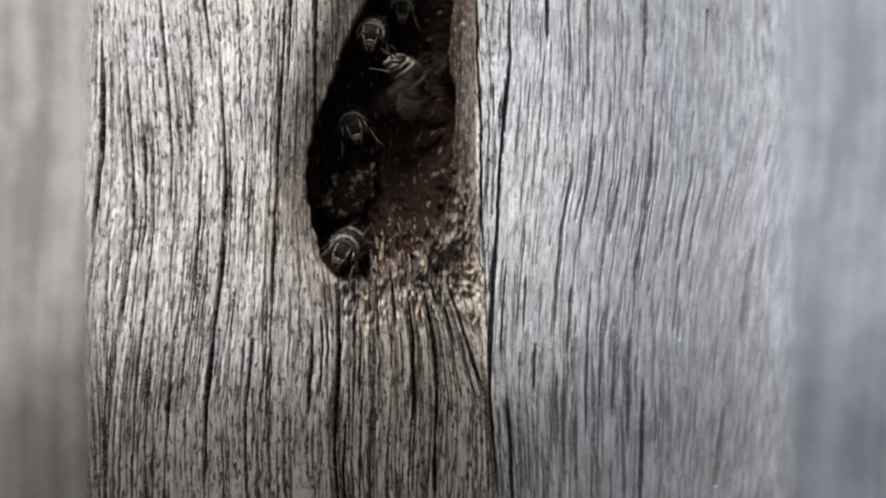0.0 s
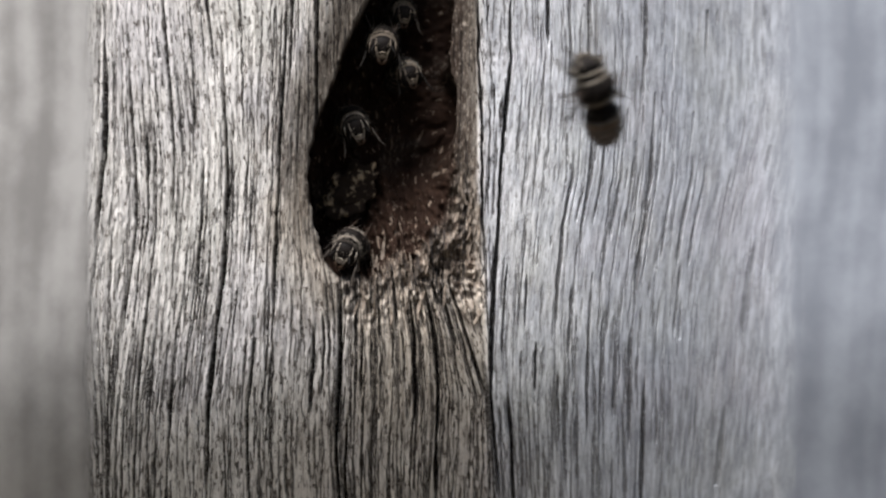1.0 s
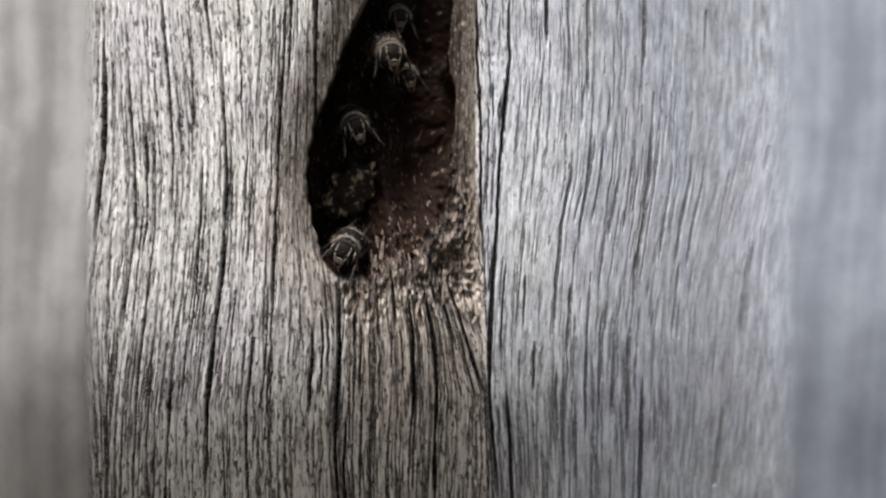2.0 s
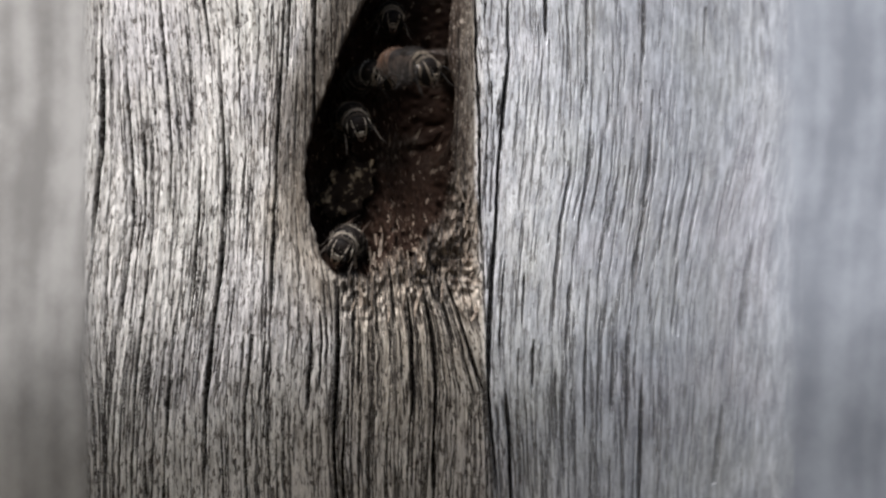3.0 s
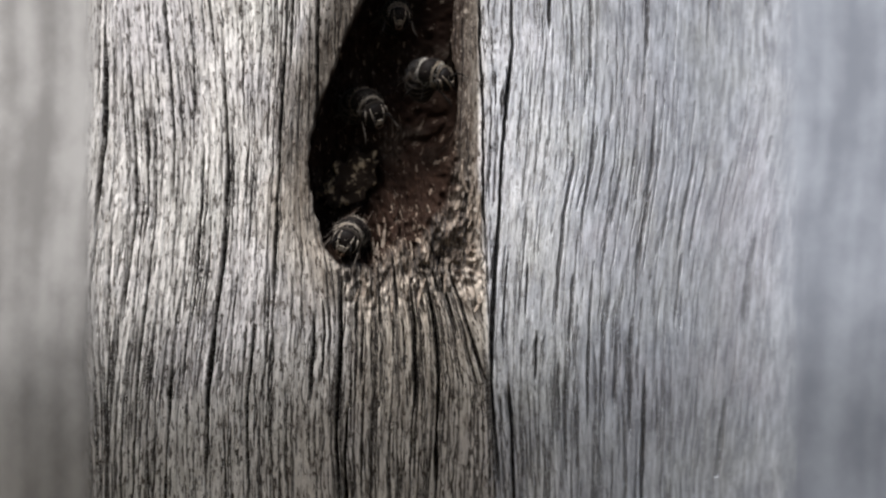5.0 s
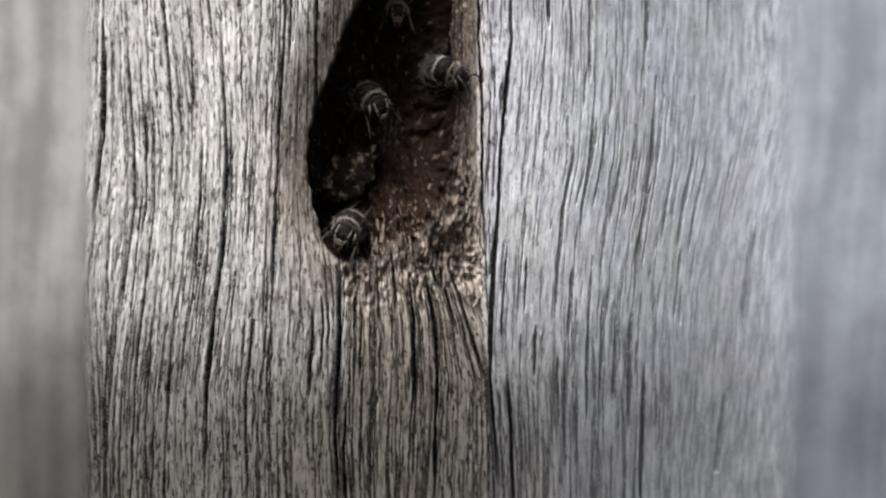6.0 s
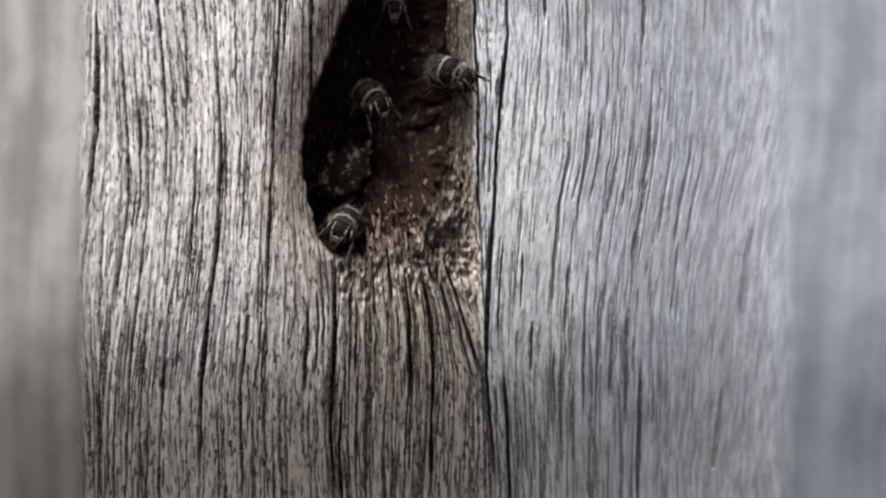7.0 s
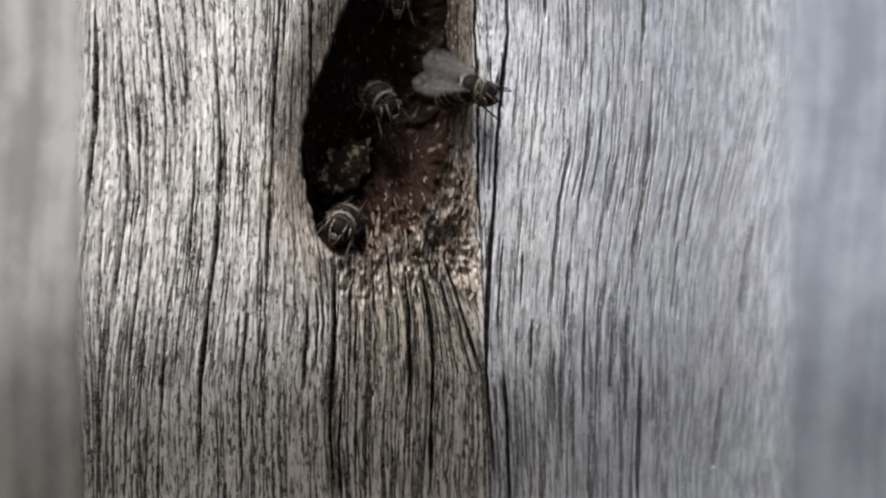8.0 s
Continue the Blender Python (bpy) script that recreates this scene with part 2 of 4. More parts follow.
# the run of the grain: for some fibres, how far they swerve, at every hundredth chart line down
DOWN = np.array([-100, 0, 100, 200, 300, 400, 500, 600, 700, 800, 900])
FIBRES = {
    100: [0, 0, 3, 5, 0, -8, -14, -18, -20, -20, -20],
    178: [0, 2, 3, 2, 0, -12, -20, -22, -12, -8, -8],
    232: [-14, -14, -11, -6, 0, 2, -10, -22, -34, -38, -40],
    304: [-28, -26, -18, -8, 0, -2, -14, -26, -36, -42, -42],
    397: [-24, -19, -10, -5, 0, -4, -9, -23, -35, -35, -35],
    490: [16, 15, 11, 5, 0, -6, -10, -14, -22, -22, -20],
    575: [-14, -14, -14, -14, -14, -12, 4, 14, 10, 8, 12],
    600: [0, 0, 0, 0, 0, 0, 0, -1, -6, -8, -2],
    730: [-30, -30, -30, -30, -30, -28, -14, 0, 2, -4, -6],
    774: [-40, -40, -40, -40, -40, -38, -26, -6, 1, -4, -10],
    832: [-14, -14, -14, -14, -18, -30, -42, -6, 24, 28, 30],
    843: [-12, -12, -12, -8, -8, -13, -18, 3, 18, 22, 25],
    853: [-12, -11, -9, -3, 0, 0, 4, 9, 12, 16, 20],
    885: [18, 18, 18, 8, 0, -5, -12, -17, -18, -9, -2],
    1012: [6, 6, 8, 6, 0, -18, -26, -30, -32, -30, -28],
    1152: [12, 12, 10, 7, 0, -14, -28, -38, -40, -40, -42],
    1345: [32, 30, 26, 17, 0, -20, -34, -42, -48, -58, -70],
    1500: [16, 15, 12, 8, 0, -9, -16, -20, -25, -30, -36],
}


def grain(u, v):
    """Which fibre runs through each chart point."""
    keys = np.array(sorted(FIBRES), float)
    out = np.empty_like(u)
    for r in range(u.shape[0]):
        vr = float(np.median(v[r]))
        at = [k + np.interp(vr, DOWN, FIBRES[int(k)]) for k in keys]
        out[r] = np.interp(u[r], at, keys, left=0, right=0)
        low, high = u[r] < at[0], u[r] > at[-1]
        out[r][low] = u[r][low] - at[0] + keys[0]
        out[r][high] = u[r][high] - at[-1] + keys[-1]
    return out


# the drying cracks one can tell apart: fibre, from, to, half width, depth in mm
CRACKS = [
    (178, 60, 460, 5.0, 1.6), (232, 90, 640, 3.4, 1.4), (304, -60, 420, 3.4, 1.4), (256, 200, 460, 2.6, 1.0),
    (397, 20, 960, 4.2, 2.2), (380, -60, 140, 3.2, 1.4), (345, 20, 260, 3.0, 1.0), (355, 240, 640, 3.0, 1.1),
]
CRACKS += [
    (490, -60, 640, 3.6, 1.8), (270, 440, 960, 3.2, 1.4), (330, 600, 960, 3.0, 1.2), (460, 560, 960, 3.4, 1.5),
    (548, 560, 760, 3.4, 1.2), (560, 540, 720, 3.0, 1.2), (600, 470, 960, 5.0, 2.4), (614, 720, 960, 4.6, 2.2),
]
CRACKS += [
    (730, 520, 780, 5.0, 2.2), (774, 450, 960, 5.4, 2.4), (832, 460, 720, 4.0, 1.6), (810, 450, 640, 4.6, 1.8), (792, 440, 560, 4.0, 2.0), (752, 430, 600, 3.6, 1.8), (704, 440, 600, 4.0, 1.8), (670, 500, 620, 3.4, 1.6), (628, 490, 640, 3.4, 1.5),
    (853, -80, 520, 3.4, 2.0), (885, -100, 980, 5.2, 3.0), (918, 680, 980, 5.2, 2.4), (958, -60, 90, 4.2, 1.8),
]
CRACKS += [
    (1001, -60, 180, 3.0, 1.2), (1012, 240, 640, 3.8, 1.5), (1036, -60, 200, 3.4, 1.4), (1046, 230, 470, 3.8, 1.4),
    (1152, 180, 560, 3.8, 1.5), (1131, -60, 140, 4.2, 1.6), (1180, 640, 980, 4.4, 2.0), (1152, 560, 820, 4.2, 1.3),
]
CRACKS += [
    (1352, 226, 314, 4.6, 0.7), (1358, 410, 620, 7.0, 0.8), (1336, 700, 900, 5.5, 1.2), (1066, 225, 420, 3.0, 1.1), (1098, 300, 440, 3.4, 1.1), (1038, 490, 650, 3.8, 1.4), (1232, 450, 620, 3.2, 0.9),
    (1190, 290, 480, 3.2, 1.0), (1246, 250, 500, 3.4, 0.9), (1292, 270, 450, 3.4, 0.7), (1120, 260, 430, 2.8, 0.8),
    (1232, -40, 120, 3.5, 0.9), (1225, 250, 500, 3.5, 0.9), (1100, 520, 760, 3.2, 1.0), (640, 560, 720, 3.0, 1.0),
    (505, -60, 170, 3.4, 1.4), (572, -80, 300, 4.2, 1.8),
]
CRACKS += [
    (1019, 640, 800, 3.2, 1.2), (972, 600, 710, 3.4, 1.2), (1072, 520, 820, 3.0, 1.2), (1123, 600, 760, 3.2, 1.1),
    (907, 450, 660, 2.8, 1.2), (949, 480, 600, 3.0, 1.0), (1030, 630, 900, 2.6, 1.0),
]

# the mouth of the hollow: its far-hand and near-hand rims down the chart
MOUTH_V = [-330, -150, 0, 40, 90, 130, 170, 210, 260, 310, 350, 390, 430, 465, 500]
MOUTH_L = [800, 720, 646, 628, 606, 592, 576, 560, 548, 541, 543, 552, 560, 572, 596]


def hollow(u, v):
    """Depth of the hollow in metres, and how far each point lies inside it."""
    rag = 9 * (lattice(u / 14, v / 22, 31) - 0.5) + 5 * (lattice(u / 5, v / 9, 32) - 0.5)
    left = np.interp(v, MOUTH_V, MOUTH_L) + rag * 0.6
    right = 848 + rag * 0.5
    inner = ease(u, left, left + 9)
    # the near-hand wall slopes down gently; its foot creeps in towards the lower lip
    foot = np.interp(v, [-100, 200, 300, 400, 480], [824, 818, 802, 776, 740]) + rag
    bowl = np.interp(v, [-100, 150, 300, 480], [36, 60, 100, 140])
    slope = 1 - ease(u, foot - bowl, right) ** 1.3
    # higher up the wall is sheer behind a narrow strip of sound wood
    edge = 788 + 0.7 * rag + 16 * (lattice(v / 55, v * 0 + 3, 51) - 0.5)
    sheer = 0.95 * (1 - ease(u, edge - 14, edge + 12)) + 0.05 * (1 - ease(u, edge, right))
    slope = sheer + (slope - sheer) * ease(v + rag * 3, 230, 410)
    steep = 1 - 0.45 * ease(u, foot - 22, foot + 14)
    lip_u = np.interp(u, [540, 650, 690, 850], [500, 492, 482, 486]) + rag + 46 * (lattice(u / 26, u * 0, 47) - 0.55) * ease(u, 600, 680)
    reach = np.interp(u, [560, 640, 700, 850], [70, 110, 230, 240])
    lip = ease(lip_u - v, -8, reach) ** 0.7
    top = ease(v, -330, -200)
    depth = 0.0175 * inner * slope * steep * lip * top
    return depth, ease(u, left - 5, left + 5) * ease(right - u, 0, 16) * ease(lip_u + rag * 4 - v, -95, 5) * top


def timber():
    xs = np.concatenate([np.arange(-0.105, -0.061, 0.0006), np.arange(-0.061, 0.078, 0.000113), np.arange(0.078, 0.125, 0.0006)])
    zs = np.concatenate([np.linspace(0.0, 0.93, 40), np.arange(0.935, 1.0625, 0.00022), np.linspace(1.066, 1.75, 30)])
    x, z = np.meshgrid(xs, zs)
    y0 = base_depth(x, z)
    u, v = chart(x, z)
    g = grain(u, v)
    pull = np.gradient(u, axis=1) / np.maximum(np.gradient(g, axis=1), 0.05)   # how far apart the fibres run
    flank_smooth = np.maximum(1 - ease(u + 10 * (lattice(u / 9, v / 40, 3) - 0.5), 142, 172), ease(u + 24 * (lattice(u / 9, v / 60, 4) - 0.5), 1350, 1425))
    keen = (1 - flank_smooth) * (1 - 0.35 * ease(g, 870, 900)) * (1 - 0.42 * ease(u, 1130, 1260))
    # fibre ridges
    ridge = 0.55 * lattice(g / 7.0, v / 130, 11) + 0.45 * lattice(g / 3.6, v / 48, 12)
    tooth = lattice(g / 4.0, v / 9, 13) * lattice(g / 9, v / 26, 14)
    drop = 0.00036 * (1 - ridge) * keen * (1 - 0.35 * ease(g, 870, 900)) + 0.00020 * tooth * keen * (1 - 0.5 * ease(g, 850, 900))
    drop += 0.0003 * lattice(g / 60, v / 200, 15) * (1 - flank_smooth)
    rng = np.random.RandomState(5)
    cracks = list(CRACKS)
    for _ in range(600):
        gu = rng.uniform(150, 1420)
        a = rng.uniform(-120, 880)
        far = rng.uniform(70, 380) * (1.0 if gu < 890 else 0.45)
        cracks.append((gu, a, a + far, rng.uniform(1.3, 2.4), rng.uniform(0.35, 1.0)))
    for _ in range(700):
        gu = rng.uniform(150, 1420)
        a = rng.uniform(-120, 880)
        cracks.append((gu, a, a + rng.uniform(16, 80), rng.uniform(1.2, 2.0), rng.uniform(0.3, 0.8)))
    for _ in range(130):
        a = rng.uniform(-120, 860)
        cracks.append((rng.uniform(890, 1400), a, a + rng.uniform(90, 300), rng.uniform(1.4, 2.4), rng.uniform(0.5, 1.2)))
    for _ in range(150):
        a = rng.uniform(450, 860)
        cracks.append((rng.uniform(590, 850), a, a + rng.uniform(60, 260), rng.uniform(1.2, 2.2), rng.uniform(0.4, 1.1)))
    for _ in range(150):
        a = rng.uniform(560, 870)
        cracks.append((rng.uniform(150, 600), a, a + rng.uniform(30, 150), rng.uniform(1.3, 2.1), rng.uniform(0.35, 0.9)))
    for _ in range(50):
        a = rng.uniform(500, 860)
        cracks.append((rng.uniform(890, 1170), a, a + rng.uniform(60, 220), rng.uniform(1.5, 2.4), rng.uniform(0.5, 1.1)))
    for _ in range(70):
        a = rng.uniform(-120, 860)
        cracks.append((rng.uniform(849, 884), a, a + rng.uniform(20, 120), rng.uniform(1.3, 2.2), rng.uniform(0.4, 1.0)))
    vr = np.median(v, axis=1)
    grime_shade = np.zeros_like(u)
    for i, (gc, a, b, w, deep) in enumerate(cracks):
        rows = np.where((vr > a - 5) & (vr < b + 5))[0]
        if not len(rows):
            continue
        r = slice(rows[0], rows[-1] + 1)
        col = np.where(np.abs(np.median(u[r], axis=0) - gc) < 90)[0]
        c = slice(col[0], col[-1] + 1)
        vv = v[r, c]
        named = i < len(CRACKS)
        silvery = named and gc > 980
        if silvery:
            w = w * 1.35
        elif named and gc < 580:
            w = w * 1.12
        show = np.maximum(keen[r, c], 0.85 * (1 - flank_smooth[r, c]) * (1 - 0.4 * ease(u[r, c], 1150, 1300))) if named else keen[r, c]
        wob = 4 * (lattice(vv / 110, vv * 0 + i, 21) - 0.5) + (1.4 if named else 2.4) * (lattice(vv / 20, vv * 0 + i, 22) - 0.5)
        end = ease(vv, a, a + 0.25 * (b - a)) * (1 - ease(vv, b - 0.25 * (b - a), b))
        wide = (0.74 if w < 2.45 else 0.66) * w * (0.7 + 0.6 * lattice(vv / 60, vv * 0 + i, 23)) * (0.4 + 0.6 * end)
        wide = np.maximum(wide, 0.85)
        cut = np.exp(-np.abs((g[r, c] - gc - wob) * pull[r, c] / wide) ** (2.0 if w < 2.45 else 3.0))
        # the dark follows each cut: crack shade painted together with its dirt
        grime_shade[r, c] = np.maximum(grime_shade[r, c], ease(cut, 0.15, 0.55) * end * min(1.0, 0.55 + 0.6 * deep) * show * (0.9 if silvery else 1.0))
        drop[r, c] = np.maximum(drop[r, c], (1.2 if w < 2.45 else 1.8) * deep / 1000 * cut * end * show * (0.55 if silvery else 1.0))
    depth, inside = hollow(u, v)
    gnaw = 0.75 * lattice(u / 8, v / 17, 41) + 0.22 * lattice(u / 30, v / 30, 44) + 0.5 * lattice(u / 4.2, v / 9, 46)
    brown = np.clip(ease(v, 440, 520) * ease(u, 585, 640) * (1 - ease(u, 852, 866)) * (1 - 0.6 * ease(v, 620, 860)), 0, 1)
    brown = np.maximum(brown, 0.45 * ease(u, 420, 560) * (1 - ease(u, 600, 640)) * ease(v, 600, 780))
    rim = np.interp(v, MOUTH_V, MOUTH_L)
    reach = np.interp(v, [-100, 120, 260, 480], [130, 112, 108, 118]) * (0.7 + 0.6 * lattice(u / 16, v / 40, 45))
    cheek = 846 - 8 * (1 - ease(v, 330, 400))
    # brown band beside the mouth: shade of the in-curving rim, painted
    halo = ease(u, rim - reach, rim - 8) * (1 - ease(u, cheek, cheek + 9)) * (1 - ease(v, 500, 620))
    # the far-hand rim is worn round and rolls into the hollow
    roll = np.interp(v, [-100, 200, 300, 480], [1, 1, 0.9, 0.5])
    turn = np.interp(v, [-100, 120, 260, 480], [125, 105, 85, 70])
    depth = depth + 0.0028 * roll * ease(u, rim - 1.1 * turn, rim + 12) ** 1.6 * (1 - ease(u, rim + 60, rim + 160)) * (1 - ease(v, 440, 520))
    inside = inside * (1 - ease(u, cheek - 8, cheek + 4))
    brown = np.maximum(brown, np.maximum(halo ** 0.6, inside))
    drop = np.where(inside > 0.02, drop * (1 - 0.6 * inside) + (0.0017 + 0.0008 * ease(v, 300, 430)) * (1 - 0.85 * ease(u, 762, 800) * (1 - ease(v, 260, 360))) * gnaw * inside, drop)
    tannin_shade = inside * (1 - 0.5 * ease(v, 480, 570)) * (1 - 0.12 * ease(u, 792, 822) * (1 - ease(v, 330, 430)))
    tannin_shade = np.maximum(tannin_shade, 0.74 * halo * (1 - 0.3 * ease(v, 260, 420)))
    # frayed ends of the fibres along the lower lip
    fray = ease(u, 585, 625) * (1 - ease(u, 842, 858)) * ease(v, 420, 480) * (1 - ease(v, 510, 610))
    drop = drop + fray * (0.0015 * lattice(g / 5, v / 24, 48) * lattice(g / 11, v / 15, 49) + 0.0007 * lattice(g / 3, v / 7, 50))
    # darkens with depth: the hollow's shade painted along with the stain
    resin_shade = ease(depth, 0.0004, 0.0030 - 0.0014 * (1 - ease(v, 300, 430))) * inside
    resin_shade = np.clip(resin_shade * (0.75 + 0.5 * lattice(u / 25, v / 40, 43)), 0, 1)
    resin_shade = np.maximum(resin_shade, 0.6 * (1 - ease(u + 14 * (lattice(u / 6, v / 50, 52) - 0.5), 800, 844)) * inside * (1 - ease(v, 250, 380)))
    frayed = np.clip(0.6 * ease(v, 330, 500) + 0.4 * ease(u, 775, 838) * ease(v, 120, 300), 0, 1) * ease(u, 640, 700)
    silver = ease(g + 10 * (lattice(u / 12, v / 30, 6) - 0.5), 846, 866)
    y = y0 + drop + depth
    x = x - depth * (0.20 - 0.42 * ease(u, 735, 795) * (1 - ease(v, 190, 330)))                # the hollow bores in aslant, under its far-hand rim
    # close the log round behind
    n_back = 40
    ang = np.linspace(0, math.pi, n_back + 2)[1:-1]
    cx, rx = (xs[0] + xs[-1]) / 2, (xs[-1] - xs[0]) / 2
    bx = np.broadcast_to(cx + rx * np.cos(ang), (len(zs), n_back))
    lean = np.linspace(1, 0, n_back)
    by = y[:, -1:] * lean + y[:, :1] * (1 - lean) + 0.15 * np.sin(ang)
    bz = np.broadcast_to(zs[:, None], bx.shape)
    X, Y, Z = np.hstack([x, bx]), np.hstack([y, by]), np.hstack([z, bz])
    rows, cols = X.shape
    verts = np.stack([X, Y, Z], -1).reshape(-1, 3)
    idx = np.arange(rows * cols).reshape(rows, cols)
    nxt = np.roll(idx, -1, axis=1)
    faces = np.stack([idx[:-1], nxt[:-1], nxt[1:], idx[1:]], -1).reshape(-1, 4)
    pad = np.ones((rows, n_back))
    gu = np.hstack([g, 1700 + pad * np.arange(n_back) * 60]) / 100
    gv = np.hstack([v, np.repeat(v[:, -1:], n_back, 1)]) / 100
    uvs = np.stack([gu, gv], -1).reshape(-1, 2)
    faceuv = np.stack([np.hstack([u / 100, gu[:, -n_back:]]), gv], -1).reshape(-1, 2)
    stains = {"flank_smooth": (flank_smooth, 1), "brown": (brown, 0), "resin_shade": (resin_shade, 0), "tannin_shade": (tannin_shade, 0), "frayed": (frayed, 0), "grime_shade": (grime_shade, 0), "chalk": (1 - ease(u, 890, 1120), 0), "silver": (silver, 0.5)}
    stains = {k: np.hstack([a, pad * e]).ravel().astype(np.float32) for k, (a, e) in stains.items()}
    # the pieces of the trunk: its two faces either side of the long crack, two added smooth flanks, the hollow, and the
    # back
    kind = np.where(g > 885, 1, 0)
    kind = np.where((flank_smooth > 0.5) & (u < 784), 2, np.where((flank_smooth > 0.5) & (u > 784), 3, kind))
    kind = np.where(inside > 0.5, 4, kind)
    kind = np.hstack([kind, pad.astype(int) * 5])[:-1].ravel()
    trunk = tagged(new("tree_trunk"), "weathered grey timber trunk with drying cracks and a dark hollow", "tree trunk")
    names = (("warm_face", "warm grey cracked wood, sun tint painted in"), ("silver_face", "silver grey cracked wood, cool sky tint painted in"), ("flank", "smooth grey wood added along the side"),
             ("flank", "smooth pale blue-grey wood added along the side"), ("hollow", "dark brown resin-stained hollow with its shade painted in"), ("back", "plain grey wood"))
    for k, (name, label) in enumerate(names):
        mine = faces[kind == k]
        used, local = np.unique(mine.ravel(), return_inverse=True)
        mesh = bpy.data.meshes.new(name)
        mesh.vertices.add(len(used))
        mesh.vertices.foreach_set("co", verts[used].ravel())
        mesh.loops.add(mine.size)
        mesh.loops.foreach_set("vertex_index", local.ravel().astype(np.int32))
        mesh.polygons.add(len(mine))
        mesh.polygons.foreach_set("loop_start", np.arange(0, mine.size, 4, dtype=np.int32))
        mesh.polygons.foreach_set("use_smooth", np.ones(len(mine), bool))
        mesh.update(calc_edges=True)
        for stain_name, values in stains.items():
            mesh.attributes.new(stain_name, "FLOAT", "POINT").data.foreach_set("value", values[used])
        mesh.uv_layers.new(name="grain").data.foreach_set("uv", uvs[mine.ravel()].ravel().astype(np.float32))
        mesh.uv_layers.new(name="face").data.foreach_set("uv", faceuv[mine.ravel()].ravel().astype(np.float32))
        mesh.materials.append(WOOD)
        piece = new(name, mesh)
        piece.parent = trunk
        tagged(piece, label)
    # the sawn top
    rim_pts = verts[idx[-1]]
    cap = bmesh.new()
    ring = [cap.verts.new(p) for p in rim_pts[:: 4]]
    mid = cap.verts.new(rim_pts.mean(axis=0) + np.array([0, 0, 0.004]))
    for p, q in zip(ring, ring[1:] + ring[:1]):
        cap.faces.new((p, q, mid))
    top_mesh = bpy.data.meshes.new("sawn_top")
    cap.to_mesh(top_mesh)
    cap.free()
    top_mesh.materials.append(SPLINTER)
    new("sawn_top", top_mesh).parent = trunk
    # splinters standing off the lower lip and the near-hand wall
    rng = random.Random(11)
    slivers = [sliver(k) for k in range(5)]
    for n in range(48):
        if n < 34:
            su, sv = rng.uniform(615, 845), rng.uniform(440, 560)
        else:
            su, sv = rng.uniform(800, 846), rng.uniform(330, 440)
        at = np.argmin((u - su) ** 2 + (v - sv) ** 2)
        fan = (su - 690) / 150 * 24 if sv > 430 else 0
        ob = new("splinter", slivers[n % 5])
        ob.parent = trunk
        size = rng.uniform(0.6, 1.25)
        ob.matrix_basis = (Matrix.Translation((x.ravel()[at], y.ravel()[at] - 0.0001, z.ravel()[at]))
                           @ pose(0, 0, 0, rng.uniform(-4, 14), fan + rng.uniform(-9, 9), rng.uniform(0, 180)) @ Matrix.Diagonal((size, size, size, 1)))
    return trunk


def sliver(seed):
    """A torn fibre 3 to 6 mm long, three-sided, bent and tapered to both ends."""
    rng = random.Random(seed)
    bm = bmesh.new()
    long, thick, bend = rng.uniform(0.0028, 0.0055), rng.uniform(0.00016, 0.0003), rng.uniform(-0.0005, 0.0005)
    rings = []
    for i in range(5):
        t = i / 4
        r = thick * (0.25 + math.sin(math.pi * (0.15 + 0.8 * t)))
        rings.append([bm.verts.new((bend * math.sin(t * 3) + r * math.cos(k * 2.1 + t), r * math.sin(k * 2.1 + t), long * (t - 0.5))) for k in range(3)])
    for p, q in zip(rings, rings[1:]):
        for k in range(3):
            bm.faces.new((p[k], p[(k + 1) % 3], q[(k + 1) % 3], q[k]))
    bm.faces.new(rings[0][::-1])
    bm.faces.new(rings[-1])
    mesh = bpy.data.meshes.new("splinter")
    bm.to_mesh(mesh)
    bm.free()
    mesh.materials.append(SPLINTER)
    return mesh


def ground():
    bm = bmesh.new()
    bmesh.ops.create_grid(bm, x_segments=60, y_segments=60, size=400)
    for p in bm.verts:
        p.co.x, p.co.y = (math.copysign(abs(c / 400) ** 3 * 400, c) for c in (p.co.x, p.co.y))
        p.co.z = 0.03 * noise.noise(p.co * 0.7) - 0.02
    mesh = bpy.data.meshes.new("ground")
    bm.to_mesh(mesh)
    bm.free()
    mesh.materials.append(SOIL)
    return tagged(new("ground", mesh), "dark brown soil round the trunk", "ground", kind="structure")


ground()
timber()


# ---------------------------------------------------------------- bees
MM = 0.001
BEE = 0.00112                            # one unit of a bee
BULK = 1.22                              # stout bodies


def part(name, bm, mat, parent, label=""):
    mesh = bpy.data.meshes.new(name)
    bm.to_mesh(mesh)
    bm.free()
    mesh.materials.append(mat)
    for p in mesh.polygons:
        p.use_smooth = True
    ob = new(name, mesh)
    ob.parent = parent
    if label:
        tagged(ob, label)
    return ob


def loft(bm, rings, sides=20):
    """Skin over rings of (centre, across, up, radius across, radius up), closed at both ends."""
    loops = []
    for c, a, b, ra, rb in rings:
        c, a, b = Vector(c), Vector(a), Vector(b)
        loops.append([bm.verts.new((c + a * (ra * math.cos(i * math.tau / sides)) + b * (rb * math.sin(i * math.tau / sides))) * BEE)
                      for i in range(sides)])
    for p, q in zip(loops, loops[1:]):
        for i in range(sides):
            bm.faces.new((p[i], p[(i + 1) % sides], q[(i + 1) % sides], q[i]))
    bm.faces.new(loops[0][::-1])
    bm.faces.new(loops[-1])
    return bm


